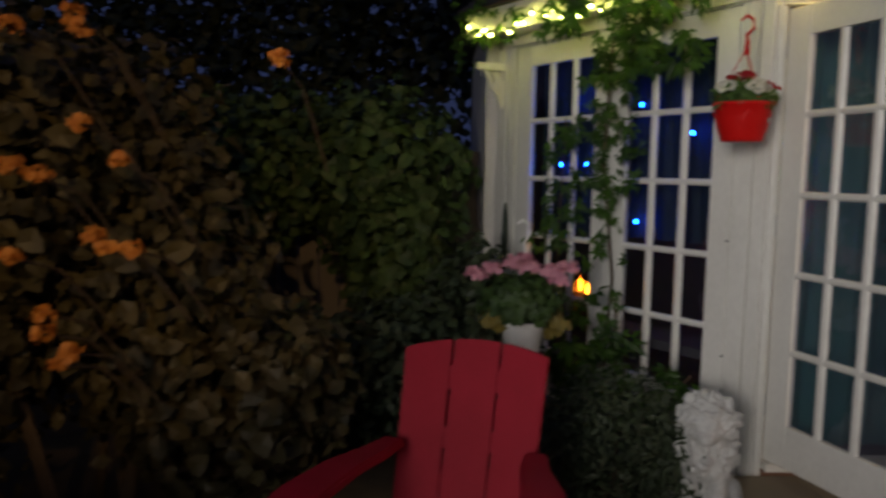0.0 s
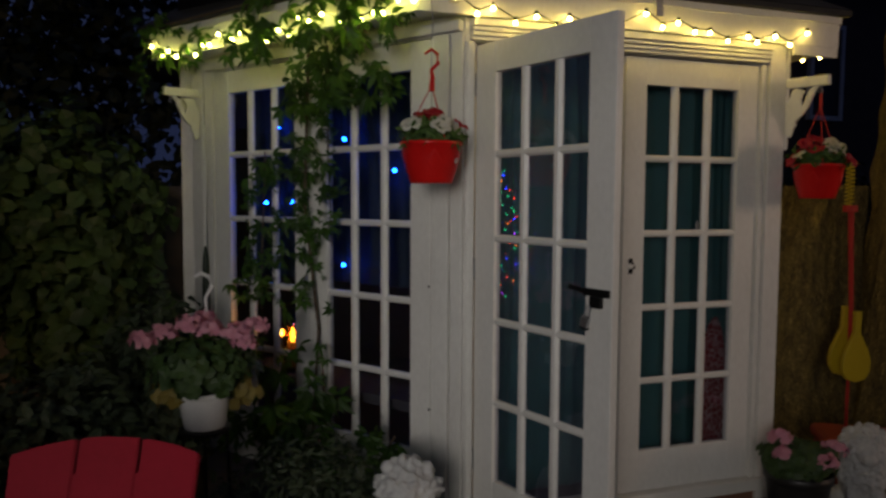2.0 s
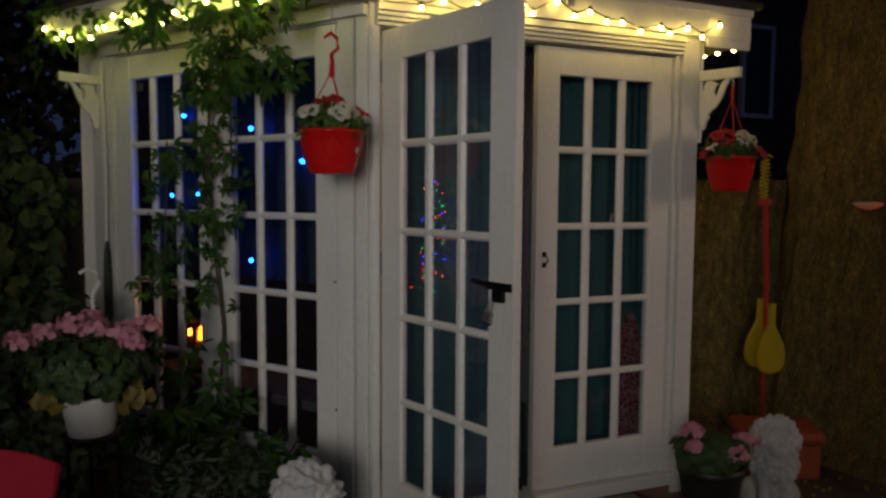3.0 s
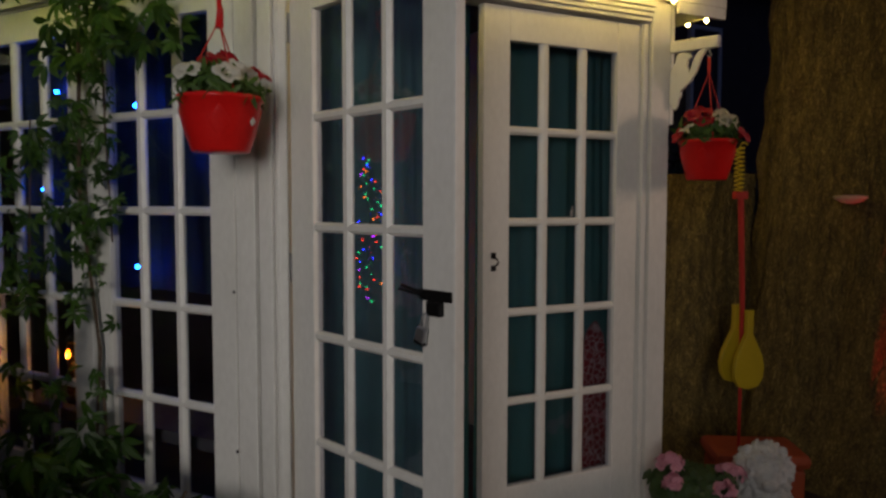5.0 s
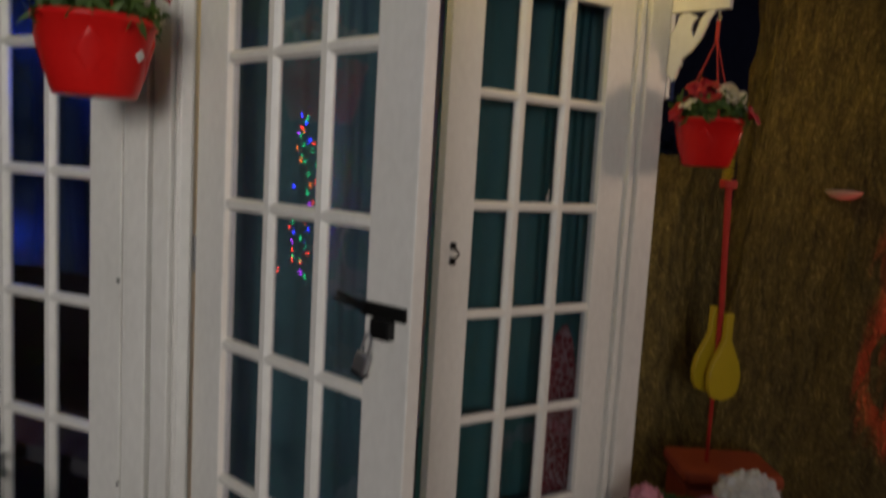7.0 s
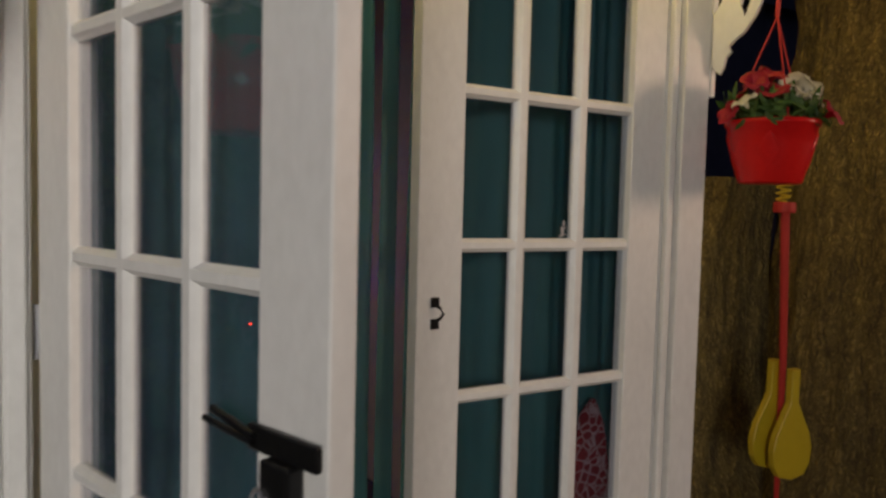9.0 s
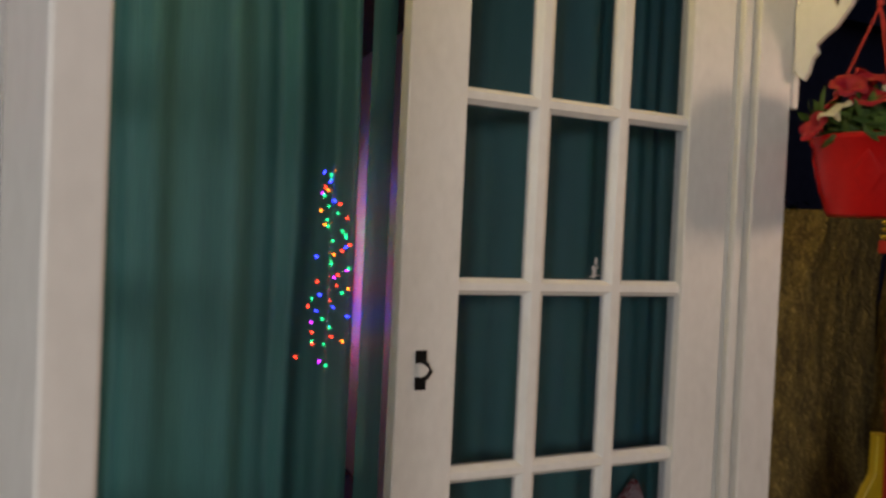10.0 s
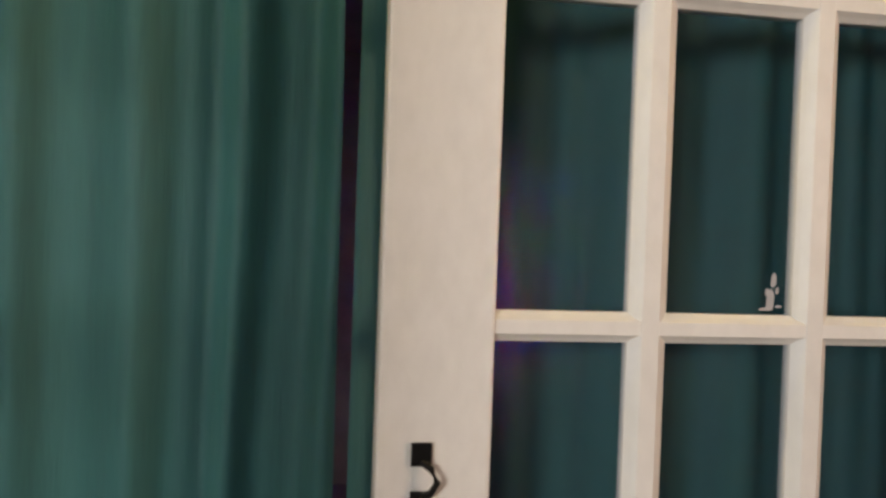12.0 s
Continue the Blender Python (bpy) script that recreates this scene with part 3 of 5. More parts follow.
tagged(part("curtain_rod", tube(bmesh.new(), [(1.60, FRONT + 0.15, 2.37), (3.10, FRONT + 0.15, 2.37)], 0.008, 10), STEEL), "thin steel curtain rod above the doorway", "rod")

def patterned_cloth():
    m = material("red_print_cloth", (0.22, 0.014, 0.02), (0.14, 0.008, 0.012), 0.8, bump=0.1)
    nt = m.node_tree
    p = nt.nodes["Principled BSDF"]
    src = p.inputs["Base Color"].links[0].from_socket
    tc, vo, rp, mx = (nt.nodes.new("ShaderNode" + k) for k in ("TexCoord", "TexVoronoi", "ValToRGB", "Mix"))
    vo.feature = "DISTANCE_TO_EDGE"
    vo.inputs["Scale"].default_value = 38
    rp.color_ramp.elements[0].position, rp.color_ramp.elements[1].position = 0.05, 0.09
    rp.color_ramp.elements[0].color, rp.color_ramp.elements[1].color = (1, 1, 1, 1), (0, 0, 0, 1)
    mx.data_type = "RGBA"
    nt.links.new(tc.outputs["Object"], vo.inputs["Vector"])
    nt.links.new(vo.outputs["Distance"], rp.inputs["Fac"])
    nt.links.new(rp.outputs["Color"], mx.inputs["Factor"])
    nt.links.new(src, mx.inputs["A"])
    mx.inputs["B"].default_value = (0.34, 0.24, 0.24, 1)
    nt.links.new(mx.outputs["Result"], p.inputs["Base Color"])
    return m


bm = slab(bmesh.new(), [(2.80, 0.20), (2.985, 0.20), (2.985, 0.72), (2.95, 0.90), (2.915, 0.97), (2.875, 0.93), (2.83, 0.80), (2.81, 0.5)], FRONT + 0.062, FRONT + 0.085)
bmesh.ops.bevel(bm, geom=list(bm.edges), offset=0.006, segments=2, affect="EDGES")
tagged(part("cloth_bag", bm, patterned_cloth()), "red printed cloth bag standing behind the fixed door's panes", "bag")

# ---------------------------------------------------------------- small tree of coloured lights inside
mini = thing("light_tree", pose(2.94, 5.77, 0.14), "slim wire tree wound with tiny coloured lights inside", "light tree")
part("pole", tube(bmesh.new(), [(0, 0, 0), (0, 0, 1.67)], [0.010, 0.006], 8), WHITE_POT, mini, "pale twig-like stem")
part("base", lathe(bmesh.new(), [(0.15, 0.0), (0.15, 0.012), (0.03, 0.03)], 24), GREEN_WIRE, mini)
rng = np.random.default_rng(21)
pts = []
for k in range(160):
    v = k / 159
    r = 0.145 * (1 - v) ** 0.8 + 0.012
    pts.append((r * math.cos(v * 56), r * math.sin(v * 56), 0.58 + v * 1.07))
part("wire", tube(bmesh.new(), pts, 0.002, 5), GREEN_WIRE, mini)
TINY = [glow("led_red", (1.0, 0.03, 0.012), 24), glow("led_green", (0.008, 0.8, 0.22), 13), glow("led_blue", (0.015, 0.02, 1.0), 48), glow("led_amber", (1.0, 0.17, 0.006), 22), glow("led_violet", (0.5, 0.02, 1.0), 20)]
bulbs = []
for m_ in TINY:
    bmx = bmesh.new()
    bmesh.ops.create_icosphere(bmx, subdivisions=1, radius=0.0092)
    me = bpy.data.meshes.new("bulb")
    bmx.to_mesh(me)
    bmx.free()
    me.materials.append(m_)
    bulbs.append(me)
for k in range(58):
    v = (k + rng.random() * 0.6) / 58
    r = (0.105 * (1 - v) ** 0.7 + 0.055) * rng.uniform(0.2, 1.05)
    a = rng.uniform(0, 6.28)
    o = part_mesh("bulb", bulbs[int(rng.choice([0, 0, 1, 1, 2, 2, 3, 4], 1)[0])], None, mini)
    o.location = (r * math.cos(a), r * math.sin(a), 0.60 + v * 1.05)

# blue lights just inside the slanting windows, and the candle lantern
blue_spots = ((1.297, 1.893), (0.822, 1.808), (0.501, 1.651), (1.402, 1.496), (0.831, 1.193), (1.20, 1.50))
garland = thing("blue_light_string", pose(0, 0, 0), "string of blue lights hanging behind the window panes", "string lights")
order = sorted(blue_spots)
wire = []
for (s0, z0), (s1, z1) in zip(order, order[1:]):
    for k in range(8):
        f = k / 8
        wire.append(diag(s0 + (s1 - s0) * f, 0.15, z0 + (z1 - z0) * f - 0.12 * math.sin(f * 3.14)))
wire.append(diag(order[-1][0], 0.15, order[-1][1]))
part("cable", tube(bmesh.new(), wire, 0.003, 6), GREEN_WIRE, garland)
for s_, z_ in blue_spots:
    bmx = bmesh.new()
    bmesh.ops.create_icosphere(bmx, subdivisions=2, radius=0.0095)
    o = part("bulb", bmx, BLUE_BULB, garland)
    o.location = diag(s_, 0.15, z_)
lantern = thing("candle_lantern", Matrix.Translation(diag(1.26, 0.2, 0.60)), "glowing amber glass candle lantern on the inside ledge", "lantern")
AMBER = glass_material("amber_glass", (0.9, 0.45, 0.12), 0.1)
part("glass", lathe(bmesh.new(), [(0.05, 0.02), (0.055, 0.05), (0.055, 0.24), (0.045, 0.26)], 20), AMBER, lantern).visible_shadow = False
part("candle", lathe(bmesh.new(), [(0.03, 0.02), (0.03, 0.15), (0.028, 0.155)], 16), WHITE_POT, lantern)
part("flame", lathe(bmesh.new(), [(0.004, 0.155), (0.012, 0.170), (0.010, 0.205), (0.001, 0.23)], 10), CANDLE, lantern)
part("flame", lathe(bmesh.new(), [(0.004, 0.16), (0.009, 0.17), (0.006, 0.19), (0.001, 0.20)], 10), CANDLE, lantern).location = (-0.05, 0.03, 0.02)
part("flame", lathe(bmesh.new(), [(0.004, 0.12), (0.012, 0.135), (0.010, 0.165), (0.001, 0.19)], 10), CANDLE, lantern).location = (0.045, 0.02, 0.01)
part("lid", lathe(bmesh.new(), [(0.058, 0.262), (0.05, 0.28), (0.015, 0.31), (0.008, 0.33)], 20), BLACK_IRON, lantern)
part("foot", lathe(bmesh.new(), [(0.058, 0.0), (0.058, 0.018)], 20), BLACK_IRON, lantern)
tagged(part("ledge", boxed(-1.62, -0.12, 0.095, 0.36, 0.55, 0.597, m=DIAG), ROOM), "dark ledge inside the slanting windows", "ledge", kind="structure")

# ---------------------------------------------------------------- string lights under the eaves
def string_lights(name, places, label, bulb):
    g = thing(name, pose(0, 0, 0), label, "string lights", "warm string lights")
    part("cable", tube(bmesh.new(), [Vector(p) + Vector((0, -0.004, 0.014)) for p in places], 0.003, 6), GREEN_WIRE, g)
    bmx = bmesh.new()
    bmesh.ops.create_uvsphere(bmx, u_segments=10, v_segments=8, radius=0.0092)
    me = bpy.data.meshes.new("bulb")
    bmx.to_mesh(me)
    bmx.free()
    me.materials.append(bulb)
    sock = boxed(-0.006, 0.006, -0.006, 0.006, 0.009, 0.024)
    ms = bpy.data.meshes.new("socket")
    sock.to_mesh(ms)
    sock.free()
    for p in places:
        o = part_mesh("bulb", me, None, g)
        o.location = p
        q = part_mesh("socket", ms, GREEN_WIRE, o)
    return g


rng = np.random.default_rng(4)
front_run = []
for k in range(21):
    x = 1.50 + k * 0.0865 + rng.uniform(-0.028, 0.028)
    f = (x - 1.5) / 1.75
    z = 2.300 - 0.055 * math.sin(3.14 * ((f * 1.9) % 1.0)) - (0.03 if k % 2 else 0) + rng.uniform(-0.012, 0.012)
    front_run.append((x, FRONT - FOUT - 0.030, z))
string_lights("string_lights", front_run, "warm white string lights looped along the front fascia", AMBER_BULB)
# Added bulbs, mostly hidden round the corner, packed close to light the trunk.
side_run = [(3.476, FRONT + 0.02 + k * 0.046 + rng.uniform(-0.015, 0.015), 2.300 - (0.07 if k % 2 else 0) + rng.uniform(-0.012, 0.012)) for k in range(28)]
string_lights("string_lights", side_run, "amber string lights added round the corner along the side fascia", AMBER_BULB)
slant_run = []
for k in range(26):
    s_ = 1.80 - k * 0.069 + rng.uniform(-0.02, 0.02)
    z = 2.30 - 0.05 * math.sin(3.14 * ((k / 8.5) % 1.0)) - (0.028 if k % 2 else 0) + rng.uniform(-0.012, 0.012)
    slant_run.append(tuple(diag(s_, -OUT - 0.030, z)))
string_lights("string_lights", slant_run, "warm white string lights among creeper on the slanting fascia", WARM_BULB)


# ---------------------------------------------------------------- brackets with a bird cut-out
def bracket(m):
    b = thing("hanging_bracket", m, "white cut-out timber bracket shaped like a bird on a branch", "bracket", "brackets at the corners")
    part("arm", boxed(0, 0.192, -0.014, 0.014, -0.045, 0, bevel=0.003), WHITE, b)
    bird = [(0.0, -0.247), (0.0, -0.119), (0.018, -0.087), (0.024, -0.058), (0.038, -0.048), (0.058, -0.049), (0.070, -0.056), (0.088, -0.062), (0.072, -0.078), (0.066, -0.100), (0.078, -0.1325), (0.094, -0.082), (0.106, -0.058), (0.128, -0.044), (0.146, -0.044), (0.126, -0.073), (0.116, -0.100), (0.105, -0.128), (0.078, -0.169), (0.056, -0.186), (0.041, -0.201), (0.046, -0.216), (0.035, -0.2285), (0.030, -0.255), (0.020, -0.272), (0.009, -0.262)]
    part("bird_cutout", slab(bmesh.new(), bird, -0.008, 0.008), WHITE, b)
    part("eye_screw", tube(bmesh.new(), [(0.155, 0, -0.044), (0.155, 0, -0.062), (0.164, 0, -0.070), (0.155, 0, -0.080), (0.146, 0, -0.070)], 0.003, 6), STEEL, b)
    return b


BR = pose(3.205, FRONT - 0.019, 2.088, 0, 0, -69)
bracket(BR)
bracket(DIAG @ pose(-1.745, -0.021, 2.10, 0, 0, -100))


# ---------------------------------------------------------------- hanging baskets
def pot_mesh(r0, r1, h, rim=0.012):
    return lathe(bmesh.new(), [(r0 * 0.96, 0.0), (r0, 0.008), (r0 + (r1 - r0) * 0.82, h * 0.82), (r1 - 0.004, h * 0.84), (r1 + 0.004, h * 0.86), (r1 + 0.006, h), (r1 - 0.004, h + 0.001), (r1 - rim, h - 0.02)], 40)


def petunia(x, y, z, r, rng):
    """One trumpet bloom: five ruffled lobes round a narrow throat, facing up and outwards."""
    bm = bmesh.new()
    n = 25
    ph = rng.uniform(0, 6.28)
    rings = []
    for u, h in ((0.10, -0.75), (0.22, -0.25), (0.60, -0.02), (0.88, 0.02), (1.0, -0.10)):
        ring = []
        for k in range(n):
            a = 2 * math.pi * k / n
            lobe = 1 - 0.20 * u * (0.5 + 0.5 * math.cos(5 * a)) ** 4
            ring.append(bm.verts.new((r * u * lobe * math.cos(a), r * u * lobe * math.sin(a), r * (h + 0.10 * u * u * math.sin(5 * a + ph) + 0.05 * u * rng.uniform(-1, 1)))))
        rings.append(ring)
    for p, q in zip(rings, rings[1:]):
        for k in range(n):
            bm.faces.new((p[k], p[(k + 1) % n], q[(k + 1) % n], q[k]))
    bm.faces.new(list(reversed(rings[0])))
    face = Vector((x * 9 + rng.uniform(-0.5, 0.5), y * 9 + rng.uniform(-0.5, 0.5), 0.75)).normalized()
    bmesh.ops.transform(bm, matrix=Matrix.Translation((x, y, z)) @ face.to_track_quat("Z", "Y").to_matrix().to_4x4(), verts=bm.verts)
    return bm


def diamond_relief(a):
    """A low lozenge standing 2 mm proud of the flaring side of a hanging pot, centred on angle a."""
    bm = bmesh.new()
    rows = []
    for i in range(13):
        u = -1 + i / 6
        z = 0.078 + 0.046 * u
        r = 0.0770 + (z - 0.006) * 0.2424 + 0.0006 + 0.0022 * min(1.0, 4 * (1 - abs(u)))
        half = 0.034 * (1 - abs(u)) / r
        rows.append([bm.verts.new(((r - (0.003 if j in (0, 8) else 0)) * math.cos(a + half * (j / 4 - 1)), (r - (0.003 if j in (0, 8) else 0)) * math.sin(a + half * (j / 4 - 1)), z)) for j in range(9)])
    for p, q in zip(rows, rows[1:]):
        for j in range(8):
            bm.faces.new((p[j], p[j + 1], q[j + 1], q[j]))
    bmesh.ops.remove_doubles(bm, verts=bm.verts, dist=1e-5)
    return bm


def basket(m, hook, label, seed, loop, reds_at, whites_at):
    rng = np.random.default_rng(seed)
    b = thing("hanging_basket", m, label, "hanging basket", "red hanging baskets")
    part("pot", lathe(bmesh.new(), [(0.073, 0.0), (0.0765, 0.006), (0.088, 0.045), (0.0985, 0.090), (0.106, 0.138), (0.112, 0.143), (0.112, 0.154), (0.106, 0.156), (0.098, 0.135)], 40), RED_POT, b, "glossy red plastic pot", True)
    part("soil", lathe(bmesh.new(), [(0.08, 0.138), (0.099, 0.142)], 24), SOIL, b)
    blobs = [(0, 0, 0.172, 0.112, 0.112, 0.056)]
    P, N = blob_points(rng, 900, blobs, 0.7)
    P[:, 2] = np.maximum(P[:, 2], 0.145)
    part_mesh("foliage", leaf_mesh("foliage", P, N * np.array((1, 1, 0.3)) + rng.normal(size=P.shape) * 0.5, 0.030 + 0.026 * rng.random(900), rng, 0.30), LEAF_BASKET, b)
    for k in range(4):
        part("diamond_relief", diamond_relief(radians(-112 + 90 * k)), RED_POT, b, "", True)
    reds = [(x + rng.uniform(-0.015, 0.015), y + rng.uniform(-0.02, 0.02), 0.225 + z, 0.027) for x, y, z in reds_at]
    whites = [(x + rng.uniform(-0.02, 0.02), y + rng.uniform(-0.03, 0.03), 0.220 + z, 0.024) for x, y, z in whites_at]
    for h in reds:
        part("red_flower", petunia(h[0], h[1], h[2], 0.036 * rng.uniform(0.85, 1.2), rng), RED_PETAL, b, "", True)
    for h in whites:
        part("white_flower", petunia(h[0], h[1], h[2], 0.035 * rng.uniform(0.85, 1.2), rng), WHITE_PETAL, b, "", True)
    up = m.inverted() @ Vector(hook)
    knot = up - Vector((0, 0, loop))
    for a in (0.5, 2.6, 4.7):
        part("hanger_strand", tube(bmesh.new(), [(0.107 * math.cos(a), 0.107 * math.sin(a), 0.15), knot], 0.0022, 6), RED_CORD, b)
    return b, knot, up


b1, knot, up = basket(pose(1.410, 2.955, 1.580, 0, 0, 10) @ Matrix.Diagonal((1.06, 1.06, 1.0, 1.0)), (1.410, 2.955, 2.085), "red hanging pot with red and white flowers by the doorway", 31, 0.14, ((0.0, -0.03, 0.04), (0.035, 0.02, 0.045), (-0.02, 0.03, 0.035), (0.11, -0.02, 0.0)), ((-0.08, -0.04, 0.0), (-0.06, 0.04, 0.015), (0.03, -0.08, 0.01), (0.06, -0.05, 0.0), (0.08, 0.02, 0.005), (0.10, -0.05, -0.03), (-0.03, -0.09, -0.01), (0.05, 0.05, 0.02)))
part("hook", tube(bmesh.new(), [knot + Vector((0, 0, -0.02)), knot + Vector((0.004, 0, 0.03)), knot + Vector((0.0, 0, 0.06)), knot + Vector((0.026, 0, 0.085)), knot + Vector((0.022, 0, 0.12)), knot + Vector((-0.002, 0, 0.135)), knot + Vector((-0.026, 0, 0.115))], [0.012, 0.009, 0.007, 0.007, 0.007, 0.006, 0.005], 8), RED_POT, b1, "red plastic hook")
part("hanging_wire", tube(bmesh.new(), [knot + Vector((0.0, 0, 0.133)), knot + Vector((0.004, 0, 0.24)), knot + Vector((0, 0.01, 0.325))], 0.003, 6), STEEL, b1)
side = radians(-56)
part("price_tag", boxed(-0.001, 0.001, -0.009, 0.009, -0.009, 0.009, 0.0004, m=pose(0.0988 * math.cos(side), 0.0988 * math.sin(side), 0.083, 0, 0, -56) @ Matrix.Rotation(radians(13), 4, "Y") @ Matrix.Rotation(radians(45), 4, "X")), WHITE_POT, b1, "small white paper sticker")
hook2 = BR @ Vector((0.155, 0, -0.080))
b2, knot, up = basket(pose(hook2.x, hook2.y, 1.532, 0, 0, -35), tuple(hook2), "red hanging pot with petunias under the corner bracket", 33, 0.06, ((-0.09, 0.02, 0.0), (-0.05, 0.0, 0.04), (-0.06, -0.05, 0.025), (-0.02, -0.02, 0.045), (-0.03, -0.08, 0.0), (0.0, 0.03, 0.03), (-0.11, -0.02, -0.05), (0.13, -0.06, -0.05)), ((0.04, -0.03, 0.0), (0.07, -0.04, 0.03), (0.09, 0.0, 0.02), (0.06, 0.04, 0.03), (0.03, -0.08, 0.0), (0.10, -0.03, 0.0), (-0.08, -0.07, -0.02)))
part("hook", tube(bmesh.new(), [knot, up], 0.006, 8), RED_CORD, b2)

# slim ornament hanging at the far end of the slanting wall
orn = thing("hanging_ornament", Matrix.Translation(diag(1.685, -0.035, 0.84)), "slim dark green hanging ornament on a pale cord", "ornament")
part("body", lathe(bmesh.new(), [(0.006, 0.0), (0.019, 0.03), (0.021, 0.20), (0.015, 0.36), (0.006, 0.42)], 12), GREEN_WIRE, orn, "", True)
part("cord", tube(bmesh.new(), [(0, 0, 0.415), (0.004, 0, 0.80), (0, 0.01, 1.22)], 0.006, 6), WHITE_POT, orn, "pale twisted cord")

# ---------------------------------------------------------------- shepherd hook pot with geraniums
gp = thing("geranium_pot", pose(0.585, 3.29, 0.622), "white hanging pot of pink geraniums with yellowing leaves", "plant pot")
part("pot", pot_mesh(0.080, 0.102, 0.148), WHITE_POT, gp, "plain white plastic pot", True)
part("soil", lathe(bmesh.new(), [(0.09, 0.13), (0.10, 0.135)], 24), SOIL, gp)
rng = np.random.default_rng(41)
P, N = blob_points(rng, 900, [(0, 0, 0.25, 0.20, 0.16, 0.11)], 0.8)
P[:, 2] = np.maximum(P[:, 2], 0.165)
part_mesh("foliage", leaf_mesh("foliage", P, N + np.array((0, -0.2, 0.6)), 0.035 + 0.03 * rng.random(900), rng, 0.95), LEAF_POT, gp)
P, N = blob_points(rng, 52, [(-0.13, -0.02, 0.165, 0.07, 0.06, 0.03), (0.15, -0.02, 0.14, 0.05, 0.07, 0.06)], 0.8)
part_mesh("yellow_leaves", leaf_mesh("yellow_leaves", P, N + np.array((0, -0.3, 0.4)), 0.05 + 0.02 * rng.random(52), rng, 0.95), LEAF_YELLOW, gp)
heads = [(-0.22, -0.02, 0.36, 0.042), (-0.14, 0.02, 0.375, 0.04), (-0.05, -0.05, 0.41, 0.05), (0.02, -0.03, 0.385, 0.06), (0.0, 0.05, 0.42, 0.045), (0.13, -0.05, 0.375, 0.055), (0.19, 0.0, 0.385, 0.05), (0.15, -0.09, 0.345, 0.04)]
for h in heads:
    part_mesh("flower_head", petal_mesh("flower_head", [h], rng, 60, 0.028), PINK, gp)
for x, y, z, r in heads:
    part("flower_stem", tube(bmesh.new(), [(x * 0.3, y * 0.3, 0.14), (x * 0.8, y * 0.8, z - 0.08), (x, y, z - 0.01)], 0.003, 5), LEAF_POT, gp)
part("hanger", tube(bmesh.new(), [(0.02, 0.02, 0.15), (0.02, 0.06, 0.40), (0.01, 0.07, 0.50), (0.035, 0.07, 0.545), (0.025, 0.07, 0.585), (-0.005, 0.07, 0.60), (-0.03, 0.07, 0.585)], [0.004, 0.005, 0.007, 0.008, 0.008, 0.008, 0.007], 8), WHITE_POT, gp, "white plastic hook")
sh = thing("plant_stand", pose(0.585, 3.29, 0.022), "thin dark iron stand under the geranium pot", "plant stand")
part("ring", lathe(bmesh.new(), [(0.10, 0.585), (0.10, 0.597)], 24), BLACK_IRON, sh)
for a in (0.5, 2.6, 4.7):
    part("leg", tube(bmesh.new(), [(0.095 * math.cos(a), 0.095 * math.sin(a), 0.59), (0.12 * math.cos(a), 0.12 * math.sin(a), -0.02)], 0.006, 6), BLACK_IRON, sh)

